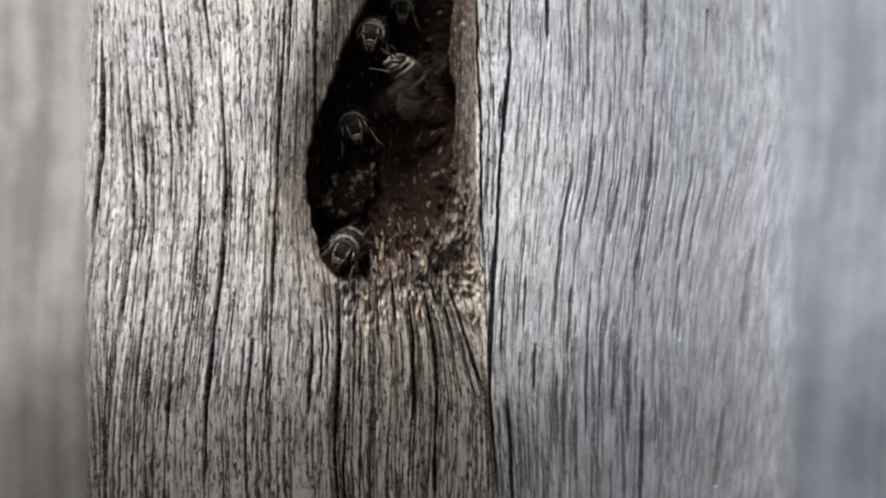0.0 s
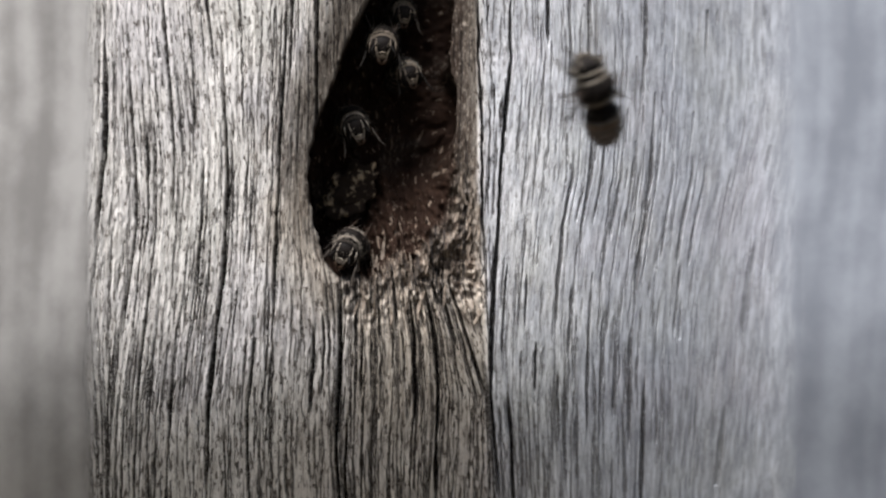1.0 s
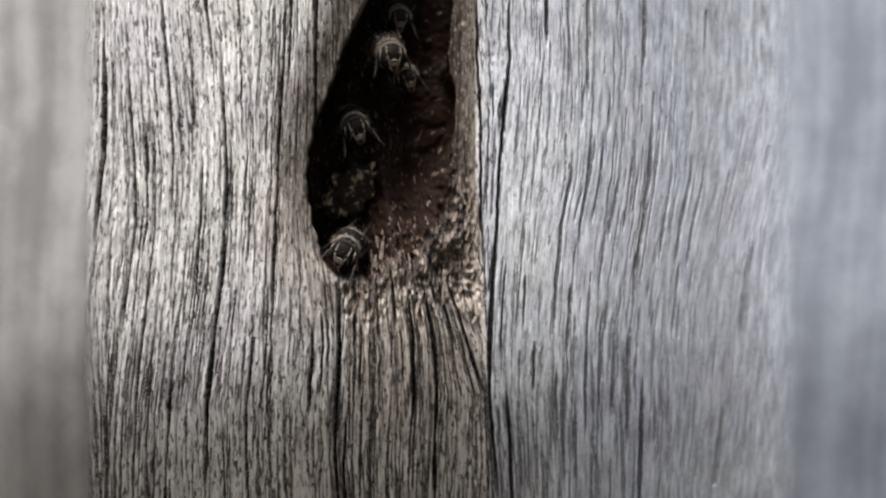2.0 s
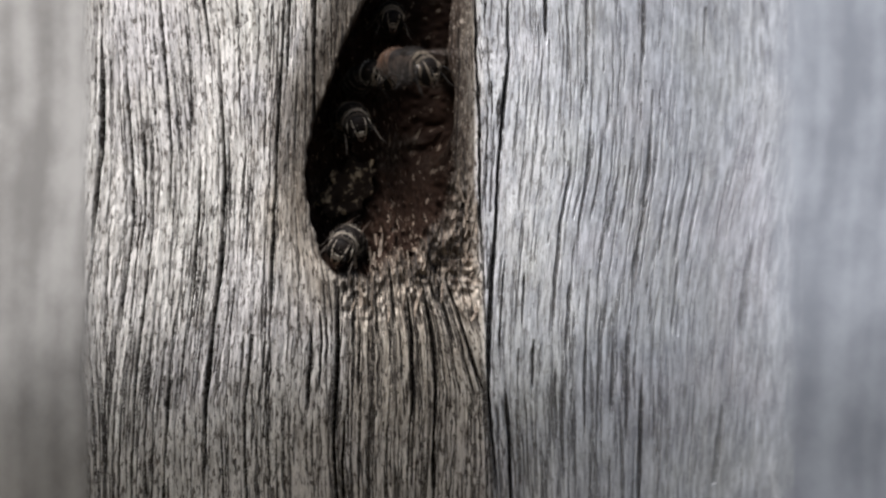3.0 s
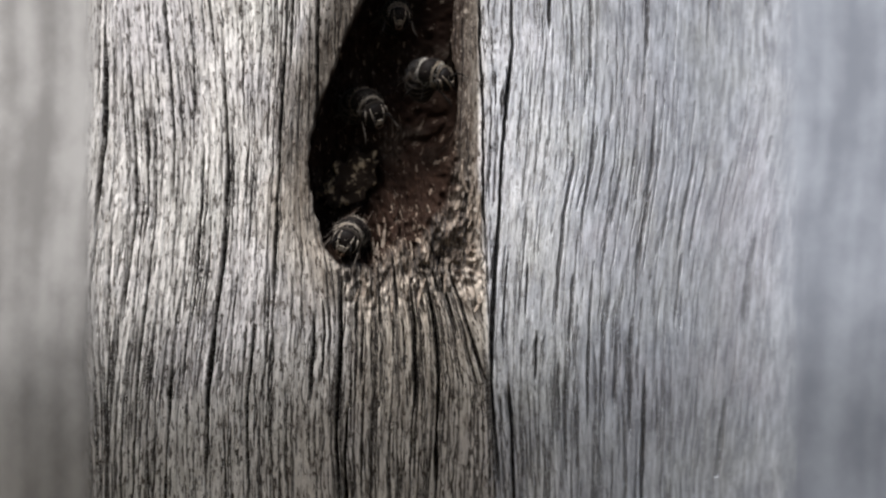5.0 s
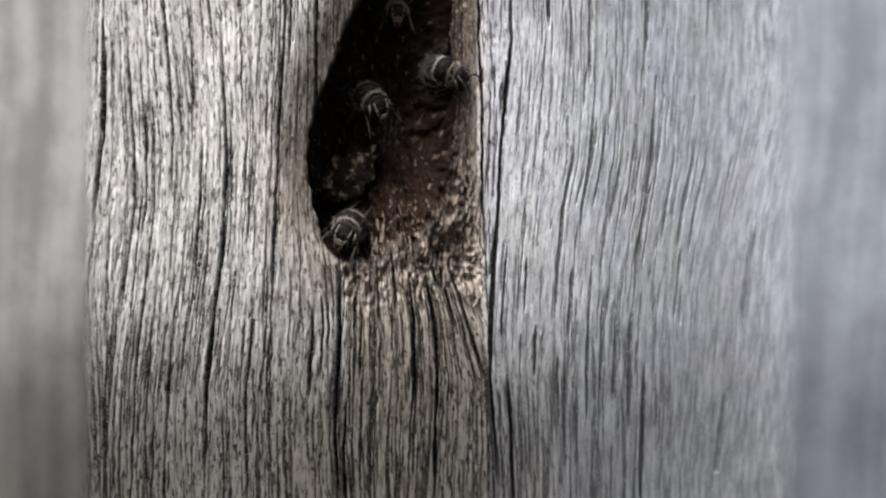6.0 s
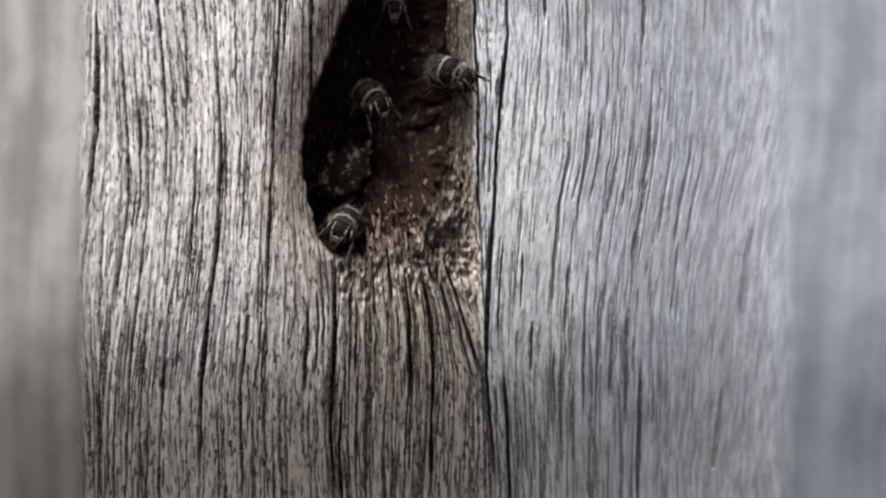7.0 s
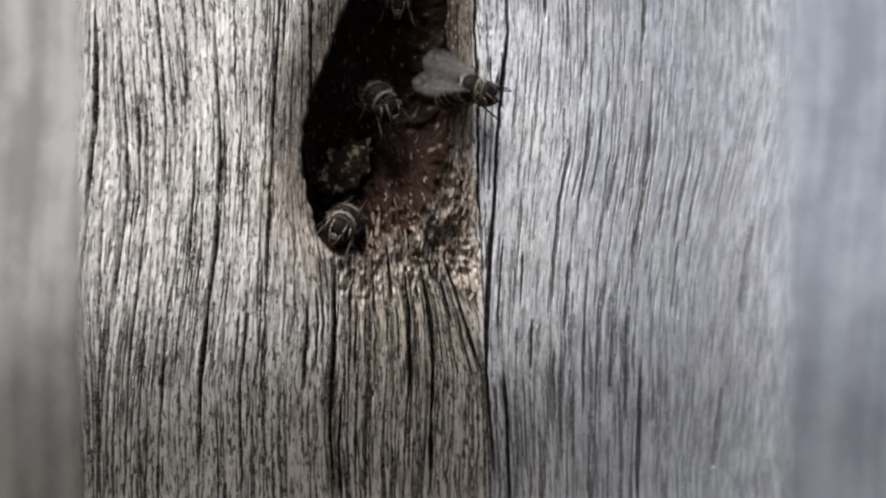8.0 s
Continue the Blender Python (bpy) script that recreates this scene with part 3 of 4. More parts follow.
def body(profile, sides=20, bm=None):
    """A round body along x from (x, z, half width, half height)."""
    return loft(bm or bmesh.new(), [((x, 0, z), (0, 1, 0), (0, 0, 1), w * BULK, h * BULK) for x, z, w, h in profile], sides)


def limb(points, radii, sides=7, bm=None):
    bm = bm or bmesh.new()
    pts = [Vector(p) for p in points]
    rings = []
    for i, p in enumerate(pts):
        d = (pts[min(i + 1, len(pts) - 1)] - pts[max(i - 1, 0)]).normalized()
        a = d.orthogonal().normalized()
        rings.append((p, a, d.cross(a), radii[i], radii[i]))
    return loft(bm, rings, sides)


def hairs(spots, length, seed, thick=0.045):
    """Short bristles on (place, direction) pairs, in mm."""
    rng = random.Random(seed)
    bm = bmesh.new()
    for p, d in spots:
        d = (Vector(d) + 0.5 * Vector((rng.uniform(-1, 1), rng.uniform(-1, 1), rng.uniform(-1, 1)))).normalized()
        a = d.orthogonal().normalized() * thick
        b = d.cross(a).normalized() * thick
        tip = bm.verts.new((Vector(p) + d * length * rng.uniform(0.6, 1.2)) * BEE)
        base = [bm.verts.new((Vector(p) + w) * BEE) for w in (a, -a * 0.5 + b, -a * 0.5 - b)]
        for i in range(3):
            bm.faces.new((base[i], base[(i + 1) % 3], tip))
    return bm


def fringe(x, z, w, h, n, seed, lean=-0.4):
    """Hair roots all round a band of the body."""
    rng = random.Random(seed)
    roots = []
    for _ in range(n):
        a = rng.uniform(0, math.tau)
        out = Vector((lean, math.cos(a), math.sin(a)))
        roots.append((Vector((x + rng.uniform(-0.12, 0.12), math.cos(a) * w * BULK, z + math.sin(a) * h * BULK)), out))
    return roots


def wing_blade(length, width, side, veins):
    """A thin rounded film with a thicker leading edge; it reaches back from its root."""
    bm = bmesh.new()
    n = 14
    top, low = [], []
    for i in range(n + 1):
        t = i / n
        half = width * (math.sin(math.pi * min(1, t * 0.86 + 0.06)) ** 0.6) * (0.25 + 0.75 * t)
        if t > 0.86:
            half *= math.sqrt(max(0.0, 1 - ((t - 0.86) / 0.145) ** 2))
        mid = side * width * 0.25 * t
        sag = 0.18 * math.sin(t * 5) * width * 0.2
        row = []
        for k in (-1, -0.4, 0.3, 1):
            row.append(Vector((-length * t, mid + side * k * half, sag + 0.06 * math.sin(k * 3 + t * 6))))
        top.append([bm.verts.new((p + Vector((0, 0, 0.02))) * BEE) for p in row])
        low.append([bm.verts.new((p - Vector((0, 0, 0.02))) * BEE) for p in row])
    for skin, flip in ((top, False), (low, True)):
        for p, q in zip(skin, skin[1:]):
            for k in range(3):
                f = (p[k], p[k + 1], q[k + 1], q[k])
                bm.faces.new(f[::-1] if flip else f)
    for p, q in ((top, low),):
        for i in range(n):
            bm.faces.new((p[i][0], p[i + 1][0], q[i + 1][0], q[i][0]))
            bm.faces.new((p[i][3], q[i][3], q[i + 1][3], p[i + 1][3]))
    rib = bmesh.new()
    for k in veins:
        pts = []
        for i in range(0, n - 1, 2):
            t = i / n
            half = width * (math.sin(math.pi * min(1, t * 0.86 + 0.06)) ** 0.6) * (0.25 + 0.75 * t)
            pts.append((-length * t, side * width * 0.25 * t + side * k * half, 0.03 + 0.18 * math.sin(t * 5) * width * 0.2))
        limb(pts, [0.07 - 0.006 * i for i in range(len(pts))], 5, rib)
    return bm, rib


def bee(label, seed, curl=0.15, tone=SHELL, felt=None, film_mat=None, fur_mat=None, leg_mat=None, shell_mat=None, droop=0.0, girth=1.0, short=1.0, face_mat=None, wing_wide=1.0, ruff=None):
    """A worker bee, head towards +x and back towards +z, about 12.5 mm long; its origin is the middle of the thorax."""
    rng = random.Random(seed)
    felt = felt or FUZZ
    fur_mat = fur_mat or felt
    ruff_mat = face_mat or felt
    nape_mat = ruff or ruff_mat
    face_mat = face_mat or fur_mat
    base = tagged(new("bee"), label, "bee", "bees at the hollow")
    # thorax with its fur
    tho = body([(-2.0, 0, 0.3, 0.3), (-1.85, 0, 1.0, 0.95), (-1.3, 0.05, 1.65, 1.6), (-0.4, 0.1, 1.95, 1.9), (0.5, 0.1, 1.9, 1.8),
                (1.3, 0, 1.45, 1.35), (1.75, -0.1, 0.8, 0.8), (1.9, -0.1, 0.3, 0.3)])
    thorax = part("thorax", tho, tone, base)
    fur = []
    for _ in range(700):
        a, s = rng.uniform(0, math.tau), rng.uniform(-1.0, 1.0)
        r = math.sqrt(max(0.05, 1 - s * s * 0.8))
        d = Vector((s * 0.6, math.cos(a) * r, math.sin(a) * r))
        if d.z < -0.5:
            continue
        if abs(s) < 0.66 and d.z > 0.1:
            continue
        fur.append((Vector((s * 1.75, math.cos(a) * 2.2 * r, 0.08 + math.sin(a) * 2.15 * r)), d))
    part("thorax_fur", hairs(fur, 0.7, seed), fur_mat, thorax, "grey fur")
    part("collar", body([(1.0, 0.06, 1.45, 1.37), (1.06, 0.05, 1.63, 1.53), (1.2, 0.03, 1.59, 1.49), (1.28, 0.0, 1.44, 1.36)]), ruff_mat, thorax, "furry band")
    # collar of pale fur at the back of the thorax
    part("collar", body([(-1.75, 0.1, 1.1, 1.1), (-1.6, 0.15, 1.45, 1.4), (-1.4, 0.15, 1.62, 1.58), (-1.3, 0.1, 1.55, 1.5)]), fur_mat, thorax, "furry band")
    part("collar_fringe", hairs(fringe(1.12, 0.04, 1.56, 1.47, 130, seed + 20), 0.5, seed + 20, 0.035), ruff_mat, thorax, "pale fringe of hair")
    part("collar_fringe", hairs(fringe(-1.5, 0.15, 1.5, 1.45, 130, seed + 21), 0.55, seed + 21, 0.035), fur_mat, thorax, "pale fringe of hair")
    stubble = [(p, d) for p, d in fringe(0.0, 0.1, 1.9, 1.84, 260, seed + 22, 0.0)]
    stubble = [(p + Vector((rng.uniform(-0.9, 0.9), 0, 0)), d) for p, d in stubble if d.z > -0.3]
    part("thorax_stubble", hairs(stubble, 0.38, seed + 23, 0.026), leg_mat or DIM_FELT, thorax, "sparse short hair")
    # head
    head = part("head", body([(1.75, -0.3, 0.4, 0.5), (1.95, -0.35, 1.35, 1.3), (2.5, -0.45, 1.65, 1.5), (3.0, -0.6, 1.5, 1.45), (3.45, -0.85, 1.0, 1.15),
                              (3.7, -1.05, 0.45, 0.6)]), tone, base)
    for s in (1, -1):
        part("eye", loft(bmesh.new(), [((2.25, s * (1.45 + 0.55 * k), -0.45), (1, 0, 0), (0, 0, 1), 0.62 * r, 1.15 * r)
                                       for k, r in ((0, 1), (0.5, 0.96), (0.85, 0.75), (1.1, 0.45), (1.2, 0.12))], 14), EYE, head)
        part("antenna", limb([(3.3, s * 0.4, -0.3), (4.1, s * 0.95, 0.25), (4.35, s * 1.15, 0.3), (5.0, s * 1.5, -0.2), (5.7, s * 1.8, -0.9)],
                             [0.12, 0.11, 0.14, 0.13, 0.09]), tone, head)
        part("mandible", limb([(3.4, s * 0.5, -1.5), (3.6, s * 0.35, -2.0), (3.6, s * 0.08, -2.3)], [0.28, 0.22, 0.1]), AMBER, head)
        ring = [(2.42 + 0.50 * math.cos(k * 0.62 - 1.5), s * (1.32 + 0.42 * math.sin(k * 0.5 + 0.2)), -0.45 + 1.25 * math.sin(k * 0.62 - 1.5)) for k in range(6)]
        part("eye_fringe", limb(ring, [0.08, 0.13, 0.15, 0.15, 0.12, 0.06]), face_mat, head, "pale fringe of hair")
    part("head_ruff", body([(1.85, -0.3, 1.2, 1.2), (2.0, -0.33, 1.62, 1.54), (2.08, -0.36, 1.76, 1.66), (2.14, -0.38, 1.70, 1.60)]), nape_mat, head, "furry ruff")
    # pale lines down the inner edge of each eye and across the brow
    for s in (1, -1):
        part("face_stripe", limb([(2.75, s * 0.95, 1.05), (3.35, s * 0.98, 0.35), (3.62, s * 0.86, -0.4), (3.68, s * 0.62, -1.1), (3.66, s * 0.5, -1.6)],
                                 [0.07, 0.13, 0.15, 0.13, 0.06]), ruff_mat, head, "pale facial stripe")
    part("brow_stripe", limb([(3.5, -0.8, -0.9), (3.86, -0.3, -0.72), (3.92, 0.0, -0.62), (3.86, 0.3, -0.72), (3.5, 0.8, -0.9)], [0.06, 0.12, 0.14, 0.12, 0.06]), ruff_mat, head, "pale facial stripe")
    part("upper_lip", body([(3.35, -1.1, 0.75, 0.5), (3.6, -1.2, 0.62, 0.42), (3.78, -1.25, 0.2, 0.15)]), face_mat, head, "pale hairy lip")
    face = [(Vector((3.25 + rng.uniform(-0.4, 0.25), rng.uniform(-0.95, 0.95), -0.6 + rng.uniform(-1.1, 1.1))), (1, 0, 0.2)) for _ in range(170)]
    part("face_fur", hairs(face, 0.4, seed + 1, 0.032), face_mat, head, "grey fur")
    # abdomen: overlapping dark plates, each edged with a pale band of felt
    ab = part("abdomen", body([(-1.9, 0, 0.35, 0.35), (-2.2, 0, 0.7, 0.7), (-2.7, 0.02, 1.5, 1.45)]), tone, base)
    ab.matrix_basis = drooped(droop)
    prof = [(-2.5 + (x + 2.5) * short, girth * w) for x, w in ((-2.5, 1.75), (-3.4, 2.4), (-4.5, 2.6), (-5.6, 2.45), (-6.7, 2.0), (-7.6, 1.3), (-8.3, 0.4))]
    def place(x):
        k = -x - 2.2
        return Vector((x, 0, -curl * k * k * 0.35))
    for i in range(6):
        (x0, r0), (x1, r1) = prof[i], prof[i + 1]
        c0, c1 = place(x0), place(x1)
        d = (c1 - c0).normalized()
        up = Vector((0, 1, 0)).cross(d).normalized()
        plate = loft(bmesh.new(), [(c0 + (c1 - c0) * t, (0, 1, 0), up, (r0 + (r1 - r0) * t) * k, (r0 + (r1 - r0) * t) * 0.92 * k)
                                   for t, k in ((-0.12, 0.86), (0.05, 0.99), (0.5, 1.03), (0.9, 1.02), (1.05, 0.95))], 22)
        tergite = part("tergite", plate, shell_mat if shell_mat and i > 0 else tone, ab)
        if i < 5:
            band = loft(bmesh.new(), [(c0 + (c1 - c0) * t, (0, 1, 0), up, (r0 + (r1 - r0) * t) * k, (r0 + (r1 - r0) * t) * 0.92 * k)
                                      for t, k in ((0.00, 1.0), (0.05, 1.05), (0.16, 1.06), (0.26, 1.045), (0.28, 1.0))], 22)
            tuft = []
            for _ in range(70):
                a, k = rng.uniform(0, math.tau), rng.uniform(0.0, 0.35)
                r = (r0 + (r1 - r0) * k) * 1.04
                out = Vector((0, 1, 0)) * math.cos(a) + up * 0.92 * math.sin(a)
                tuft.append((c0 + (c1 - c0) * k + out * r, out * 0.5 + d))
            part("band_hairs", hairs(tuft, 0.42, seed + i, 0.03), felt, tergite, "short pale hairs")
            part("felt_band", band, felt, tergite, "pale felted band")
    # legs
    for s in (1, -1):
        for k, (x, fx, reach) in enumerate(((1.0, 4.9, 2.4), (0.0, -0.3, 3.4), (-1.0, -3.4, 3.5))):
            jit = rng.uniform(-0.4, 0.4)
            knee = (x + (fx - x) * 0.35, s * (1.1 + reach * 0.45), -0.9)
            ankle = (x + (fx - x) * 0.75 + jit, s * (1.1 + reach * 0.62), -2.3)
            toe = (fx + jit, s * (1.1 + reach * 0.85), -3.0)
            part("leg", limb([(x, s * 0.8, -1.3), (x + (fx - x) * 0.15, s * 1.6, -1.5), knee, ankle, toe],
                             [0.24, 0.25, 0.17, 0.27 if k == 2 else 0.15, 0.05]), leg_mat or HAIRY_LEG, base)
    # wings: two pairs, hinged on the thorax, folded over the back
    wings = []
    for s in (1, -1):
        for name, root, length, width in (("fore_wing", (0.5, s * 1.5, 1.75), 9.2, 2.35), ("hind_wing", (-0.6, s * 1.5, 1.6), 6.6, 1.7)):
            film, rib = wing_blade(length, width * wing_wide, s, (-0.95, -0.2, 0.45) if name == "fore_wing" else (-0.9, 0.2))
            w = part(name, film, film_mat or FILM, base, "clear smoky wing")
            part("vein", rib, VEIN, w)
            w.matrix_basis = folded(root, s, name)
            wings.append((w, root, s, name))
    return base, wings, ab


def drooped(angle):
    """The abdomen bent down from its waist."""
    return pose(-1.9 * BEE, 0, 0, 0, -angle, 0) @ pose(1.9 * BEE, 0, 0)


def folded(root, s, name, spread=-3.0, lift=6.0, roll=8.0):
    """The wing laid back over the body: turned out by spread, raised by lift."""
    return pose(root[0] * BEE, root[1] * BEE, root[2] * BEE, 0, lift, 0) @ pose(0, 0, 0, 0, 0, -s * spread) @ pose(0, 0, 0, s * roll, 0, 0)


def facing(u, v, y, ahead, back):
    """A pose at chart point (u, v) and depth y (mm behind the face's middle), head along ahead, back towards back."""
    f = Vector(ahead).normalized()
    b = Vector(back)
    b = (b - f * b.dot(f)).normalized()
    m = Matrix((f, b.cross(f), b)).transposed().to_4x4()
    m.translation = spot(u, v, y * MM)
    return m


# ---------------------------------------------------------------- wax inside the hollow
def wax_lump():
    """A crust of old wax and resin on the floor of the hollow."""
    bm = bmesh.new()
    bmesh.ops.create_icosphere(bm, subdivisions=5, radius=1)
    for p in bm.verts:
        n = p.co.normalized()
        k = 1 + 0.55 * noise.noise(n * 1.9) + 0.34 * noise.noise(n * 4.2) + 0.10 * noise.noise(n * 10)
        p.co = Vector((n.x * 5.8, n.y * 1.1, n.z * 3.4)) * k * MM
    mesh = bpy.data.meshes.new("wax_crust")
    bm.to_mesh(mesh)
    bm.free()
    mesh.materials.append(COMB)
    for p in mesh.polygons:
        p.use_smooth = True
    ob = new("wax_crust", mesh)
    ob.matrix_basis = Matrix.Translation(spot(620, 336, 0.0128)) @ pose(0, 0, 0, 0, -38, 0)
    return tagged(ob, "lumpy brown crust of old wax inside the hollow", "beeswax")


wax_lump()

# bees in the hollow get darker hair, its shade painted into their colour
lip_bee, lip_wings, lip_abdomen = bee("dark banded bee sitting at the lower lip of the hollow", 1, 0.36, felt=DIM_FELT, leg_mat=DIM_FELT, fur_mat=TAWNY, face_mat=TAWNY, ruff=DIM_FELT, droop=38)
wall_bee, wall_wings, wall_abdomen = bee("dark banded bee clinging inside the hollow", 2, felt=DIM_FELT, leg_mat=DIM_FELT, fur_mat=DUSTY, face_mat=TAWNY, ruff=DIM_FELT, droop=46)
top_bee, top_wings, top_abdomen = bee("dark bee sitting deep in the top of the hollow", 4, felt=DIM_FELT, leg_mat=DIM_FELT, fur_mat=DUSTY, face_mat=DUSTY, droop=30)
leaving_bee, leaving_wings, leaving_abdomen = bee("dark bee with an amber abdomen that leaves the hollow", 3, 0.22, girth=0.88, short=0.76, face_mat=DUSTY, leg_mat=JET, felt=RUFOUS, film_mat=DARK_FILM, fur_mat=JET, shell_mat=HONEY, droop=2)
flying_bee, flying_wings, flying_abdomen = bee("dark banded bee in flight before the timber", 5, 0.1, girth=0.88, felt=ASHEN, fur_mat=DUSTY, face_mat=TAWNY, leg_mat=DIM_FELT, shell_mat=AMBER)
rim_bee, rim_wings, rim_abdomen = bee("dark banded bee crawling out over the rim", 7, film_mat=SMOKY, felt=DIM_FELT, fur_mat=FUZZ, face_mat=DUSTY, leg_mat=JET, wing_wide=1.45)


leaving_bee.scale = (1.18, 1.18, 1.18)
wall_bee.scale = (1.12, 1.12, 1.12)
lip_bee.scale = (1.1, 1.1, 1.1)
for w, root, s, name in lip_wings:
    w.matrix_basis = folded(root, s, name, -8, -12, 70)
for w, root, s, name in wall_wings + top_wings:
    w.matrix_basis = folded(root, s, name, -8, -32, 50)


def flapped(root, s, lift, spread):
    """A wing held out to the side and raised by lift."""
    return pose(root[0] * MM, root[1] * MM, root[2] * MM, s * lift, 0, 0) @ pose(0, 0, 0, 0, 0, -s * spread)


def beat(wings, start, stop, out_fore=78, low=-30, high=42):
    """Folded until start, beating from start to stop, then held out."""
    for w, root, s, name in wings:
        rest = folded(root, s, name)
        out = out_fore if name == "fore_wing" else out_fore - 20
        rows = [] if start <= 0 else [(0.0, rest), (start - 0.1, rest)]
        n = int(round((stop - start) * FPS))
        for i in range(n + 1):
            rows.append((start + i / FPS, flapped(root, s, high if i % 2 else low, out)))
        rows.append((8.0, flapped(root, s, 5, out)))
        walk(w, rows)


def motions():
    # the bee at the lip only shifts its weight
    walk(lip_bee, [(t, facing(616 + a, 434 + b, 0.0, (-0.24 + c, -0.90, -0.36), (0.38, -0.34, 0.85))) for t, a, b, c in (
        (0.0, 0, 0, 0), (0.6, 1, 0, 0.02), (1.5, 1, 2, 0.05), (3.0, 0, 0, 0.0), (4.5, 2, 2, 0.06), (6.0, 1, 1, 0.02), (7.0, 2, 3, 0.05), (8.0, 1, 3, 0.03))])
    walk(wall_bee, [(t, facing(u, v, 7.5, a, b)) for t, u, v, a, b in (
        (0.0, 620, 216, (0.25, -0.80, -0.40), (-0.2, -0.45, 0.80)),
        (1.5, 622, 216, (0.28, -0.80, -0.42), (-0.2, -0.46, 0.80)),
        (3.0, 626, 214, (0.35, -0.75, -0.44), (-0.1, -0.52, 0.75)),
        (4.5, 640, 208, (0.48, -0.64, -0.50), (0.0, -0.65, 0.70)),
        (6.0, 652, 206, (0.56, -0.56, -0.54), (0.1, -0.72, 0.62)),
        (7.0, 660, 212, (0.60, -0.54, -0.55), (0.15, -0.75, 0.60)),
        (8.0, 678, 220, (0.62, -0.52, -0.56), (0.2, -0.76, 0.58)))])
    walk(top_bee, [(t, facing(u, v, 12.0, (0.15, -0.85, -0.35), (0.1, -0.35, 0.85))) for t, u, v in (
        (0.0, 708, 12), (1.5, 710, 22), (2.8, 694, 30), (4.0, 700, 38), (6.0, 698, 48), (7.0, 700, 52), (8.0, 706, 50))])
    walk(leaving_bee, [(t, facing(u, v, y, a, b)) for t, u, v, y, a, b in (
        (0.0, 656, 56, 4, (0.05, -0.88, -0.30), (0.1, -0.35, 0.85)),
        (0.5, 668, 62, 4, (0.05, -0.88, -0.30), (0.1, -0.35, 0.85)),
        (1.0, 674, 76, 4, (0.08, -0.88, -0.32), (0.1, -0.36, 0.85)),
        (1.7, 677, 84, 4, (0.12, -0.86, -0.32), (0.1, -0.38, 0.85)),
        (2.1, 690, 92, 3, (0.32, -0.80, -0.28), (0.05, -0.40, 0.86)),
        (2.5, 702, 98, 2, (0.45, -0.76, -0.28), (0.05, -0.42, 0.86)),
        (2.8, 714, 106, 0, (0.52, -0.72, -0.30), (0.05, -0.45, 0.86)),
        (3.0, 738, 120, -3, (0.64, -0.64, -0.26), (0.05, -0.45, 0.86)),
        (3.2, 776, 152, -7, (0.80, -0.46, -0.24), (0.10, -0.42, 0.88)),
        (3.3, 812, 176, -9, (0.88, -0.30, -0.28), (0.20, -0.36, 0.90)),
        (3.4, 858, 214, -11, (0.88, -0.22, -0.32), (0.24, -0.32, 0.90)),
        (3.5, 915, 242, -13, (0.88, -0.14, -0.30), (0.22, -0.30, 0.90)),
        (3.6, 938, 272, -15, (0.92, -0.12, -0.08), (0.00, -0.28, 0.90)),
        (3.8, 1050, 340, -18, (0.93, -0.10, 0.18), (-0.22, -0.25, 0.90)),
        (4.0, 1158, 414, -21, (0.92, -0.10, 0.26), (-0.30, -0.25, 0.90)),
        (4.2, 1274, 468, -24, (0.92, -0.10, 0.26), (-0.30, -0.25, 0.90)),
        (4.4, 1396, 532, -27, (0.92, -0.10, 0.26), (-0.30, -0.25, 0.90)),
        (4.5, 1590, 650, -29, (0.92, -0.10, 0.26), (-0.30, -0.25, 0.90)),
        (4.6, 1740, 790, -31, (0.92, -0.10, 0.26), (-0.30, -0.25, 0.90)),
        (5.0, 2500, 1300, -40, (0.92, -0.10, 0.26), (-0.30, -0.25, 0.90)),
        (6.0, 4200, 2400, -80, (0.92, -0.10, 0.26), (-0.30, -0.25, 0.90)),
        (8.0, 9000, 4500, -120, (0.92, -0.10, 0.26), (-0.30, -0.25, 0.90)))])
    walk(rim_abdomen, [(0.0, drooped(30)), (4.0, drooped(45)), (5.8, drooped(84)), (7.4, drooped(88)), (7.8, drooped(50)), (8.0, drooped(34))])
    walk(leaving_abdomen, [(0.0, drooped(2)), (3.0, drooped(4)), (3.4, drooped(8)), (3.6, drooped(24)), (3.9, drooped(32)), (8.0, drooped(34))])
    beat(leaving_wings, 2.8, 4.8, 128, -18, 38)
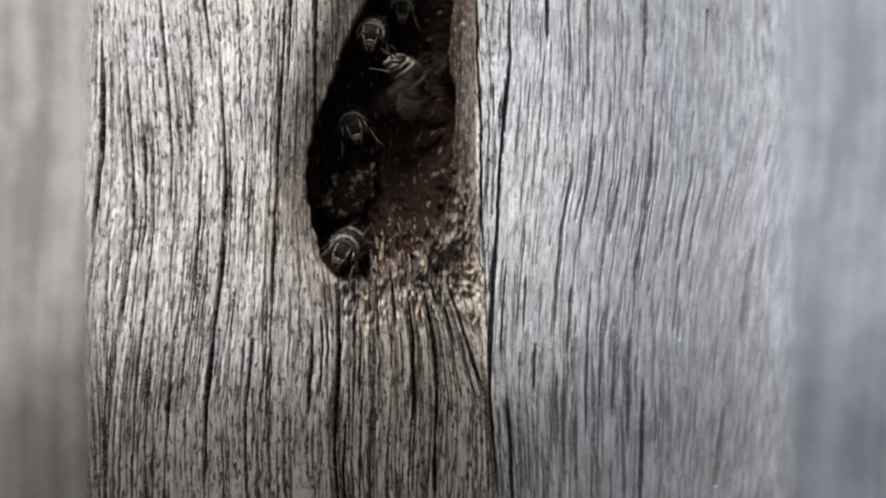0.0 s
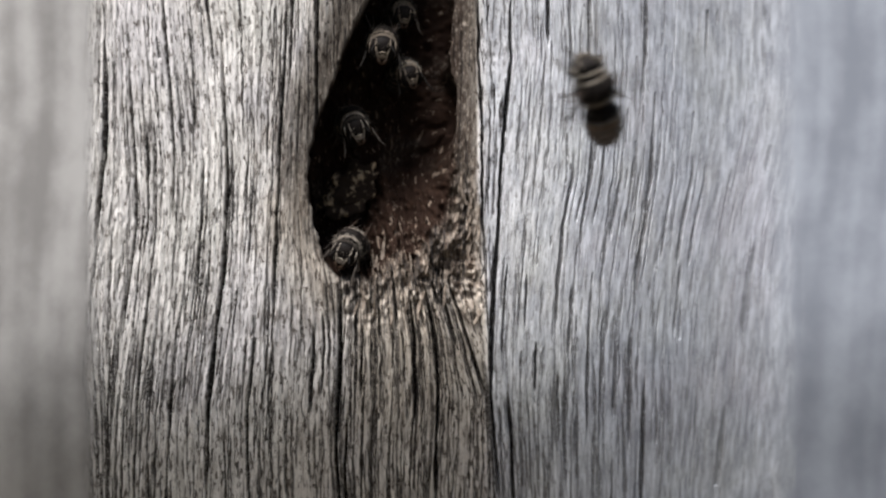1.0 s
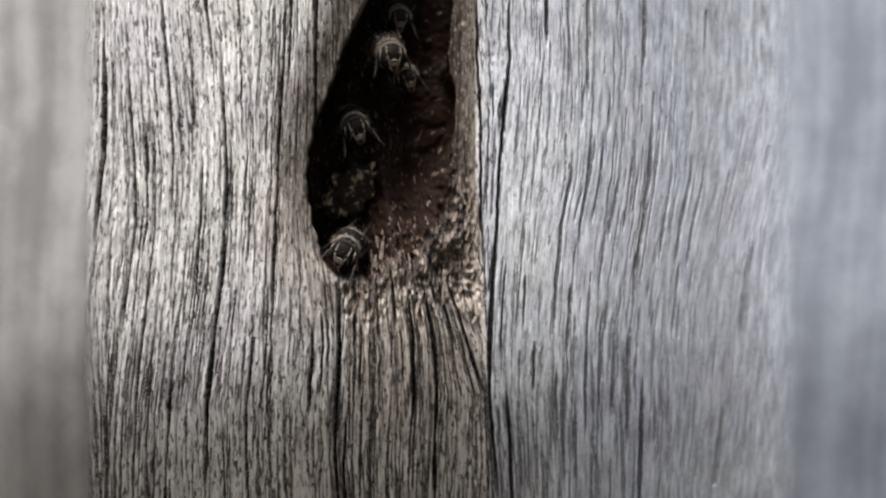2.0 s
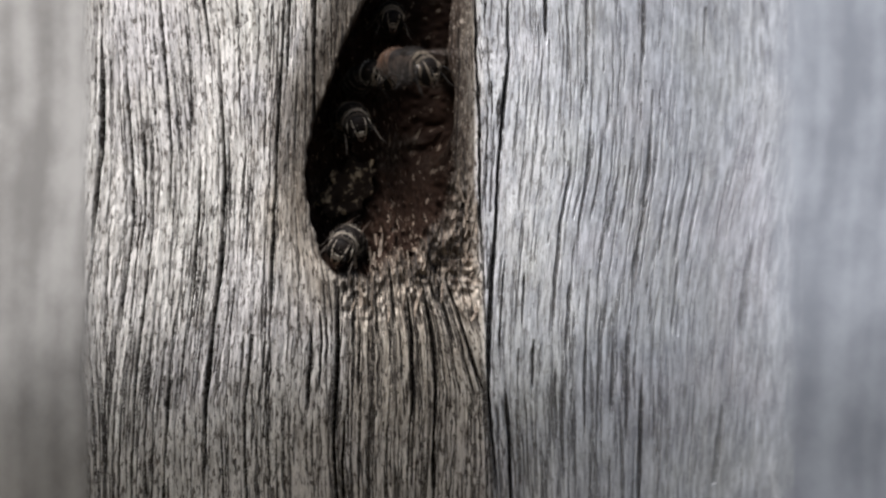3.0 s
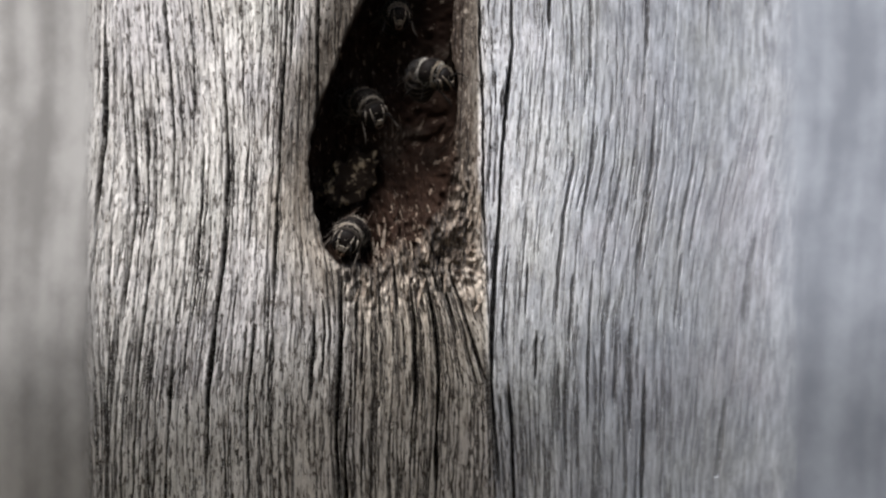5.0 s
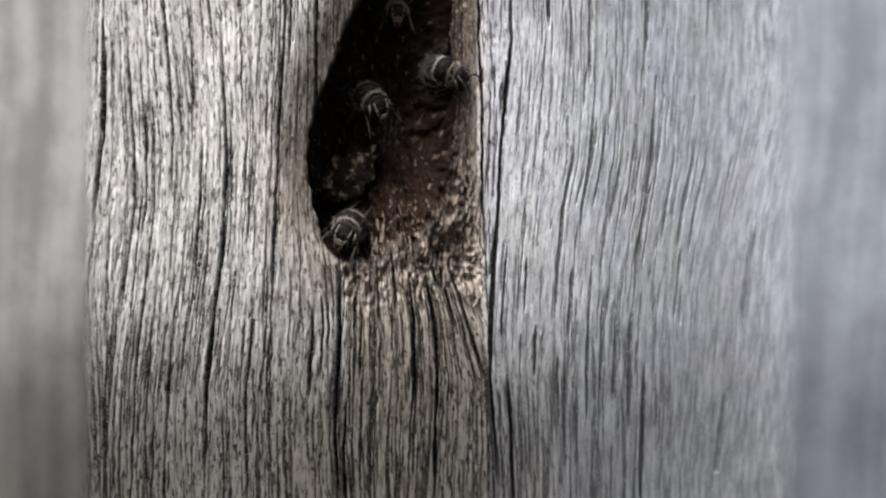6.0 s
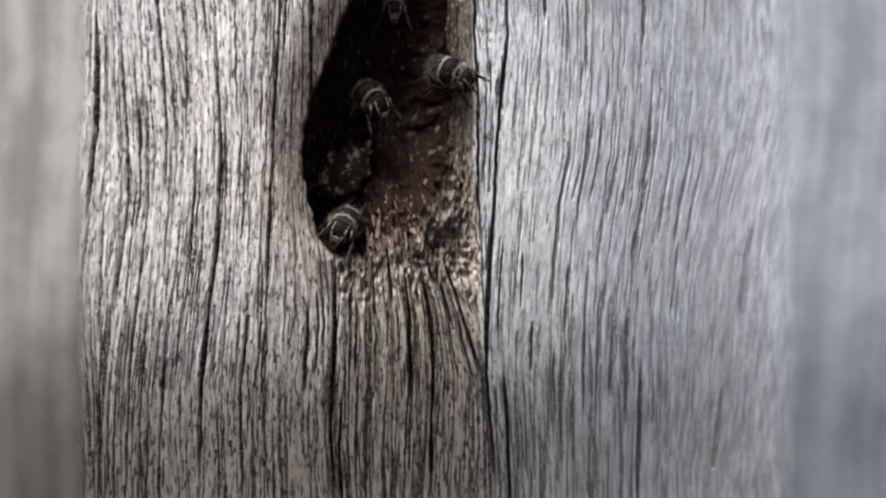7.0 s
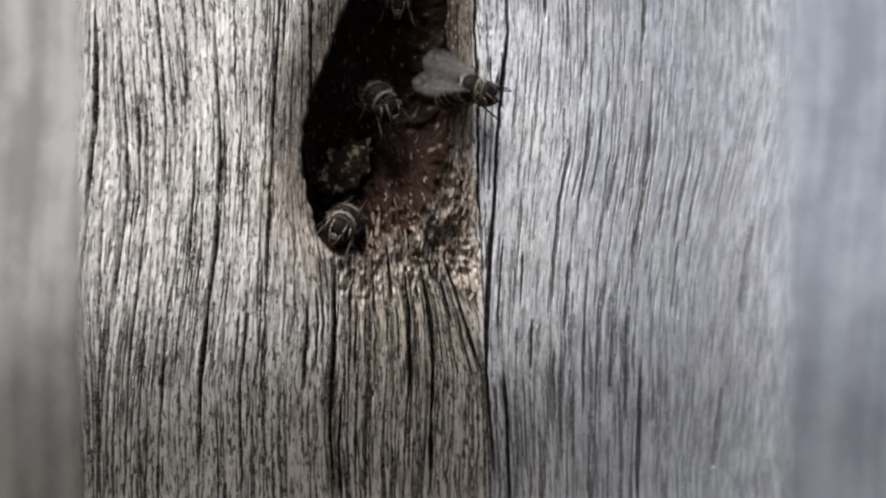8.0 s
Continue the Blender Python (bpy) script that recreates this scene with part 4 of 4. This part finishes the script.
    walk(flying_bee, [(t, facing(u, v, y, a, b)) for t, u, v, y, a, b in (
        (0.0, 722, 134, -3, (-0.55, -0.30, 0.72), (0.74, -0.55, 0.36)),
        (0.2, 744, 148, -10, (-0.40, -0.32, 0.82), (0.60, -0.75, 0.20)),
        (0.3, 768, 158, -14, (-0.20, -0.32, 0.92), (0.35, -0.95, 0.0)),
        (0.4, 818, 170, -20, (-0.06, -0.34, 0.96), (0.12, -1.0, -0.2)),
        (0.5, 853, 182, -28, (-0.06, -0.36, 0.97), (0.1, -1.0, -0.2)),
        (0.6, 890, 184, -32, (-0.14, -0.40, 0.97), (0.1, -1.0, -0.15)),
        (0.8, 968, 175, -44, (-0.28, -0.45, 0.95), (0.1, -1.0, -0.15)),
        (1.0, 1050, 157, -54, (-0.38, -0.45, 0.93), (0.1, -1.0, -0.1)),
        (1.2, 1150, 104, -56, (-0.54, -0.45, 0.87), (0.1, -1.0, -0.1)),
        (1.4, 1242, 42, -57, (-0.78, -0.45, 0.72), (0.1, -1.0, -0.1)),
        (1.6, 1344, -10, -59, (-0.84, -0.42, 0.68), (0.1, -1.0, -0.1)),
        (1.8, 1448, -72, -62, (-0.80, -0.30, 0.72), (0.1, -1.0, -0.1)),
        (2.4, 1900, -420, -85, (-0.5, -0.2, 0.83), (0.1, -1.0, -0.1)),
        (4.0, 4500, -2500, -90, (-0.4, -0.2, 0.86), (0.1, -1.0, -0.1)),
        (8.0, 9000, -5000, -120, (-0.4, -0.2, 0.86), (0.1, -1.0, -0.1)))])
    walk(flying_abdomen, [(0.0, drooped(46)), (0.2, drooped(40)), (0.45, drooped(12)), (8.0, drooped(8))])
    beat(flying_wings, 0.0, 2.0)
    walk(rim_bee, [(t, facing(u, v, y, a, b)) for t, u, v, y, a, b in (
        (0.0, 716, 124, 9, (0.30, -0.85, -0.30), (-0.1, -0.35, 0.85)),
        (1.0, 716, 126, 9, (0.30, -0.85, -0.30), (-0.1, -0.35, 0.85)),
        (1.7, 720, 130, 9, (0.30, -0.85, -0.30), (-0.1, -0.35, 0.85)),
        (2.4, 690, 134, 9, (0.50, -0.75, -0.30), (-0.1, -0.45, 0.80)),
        (3.0, 665, 136, 8, (0.80, -0.50, -0.20), (-0.1, -0.60, 0.75)),
        (3.2, 692, 138, 7, (0.85, -0.45, -0.20), (-0.1, -0.65, 0.70)),
        (3.5, 716, 142, 6, (0.85, -0.45, -0.20), (-0.1, -0.65, 0.70)),
        (4.0, 726, 146, 5, (0.85, -0.45, -0.25), (-0.1, -0.70, 0.65)),
        (4.5, 742, 150, 4, (0.85, -0.45, -0.25), (-0.1, -0.72, 0.62)),
        (5.8, 784, 158, 1.5, (0.84, -0.40, -0.35), (0.05, -0.82, 0.50)),
        (6.5, 800, 168, 0.5, (0.84, -0.38, -0.38), (0.1, -0.86, 0.42)),
        (7.0, 806, 172, 0, (0.84, -0.36, -0.38), (0.1, -0.88, 0.40)),
        (7.4, 811, 176, -0.5, (0.84, -0.34, -0.38), (0.1, -0.88, 0.40)),
        (7.7, 827, 186, -1.0, (0.80, -0.40, -0.40), (0.25, -0.85, 0.38)),
        (8.0, 842, 206, -1.5, (0.90, -0.36, -0.20), (0.15, -0.88, 0.40)))])
    for w, root, s, name in rim_wings:
        rest = folded(root, s, name, -8, -42, 40)
        fan = -2 if name == "fore_wing" else 9
        walk(w, [(0.0, rest), (7.65, rest), (7.95, folded(root, s, name, fan, 6)), (8.0, folded(root, s, name, fan + 1, 8))])


motions()
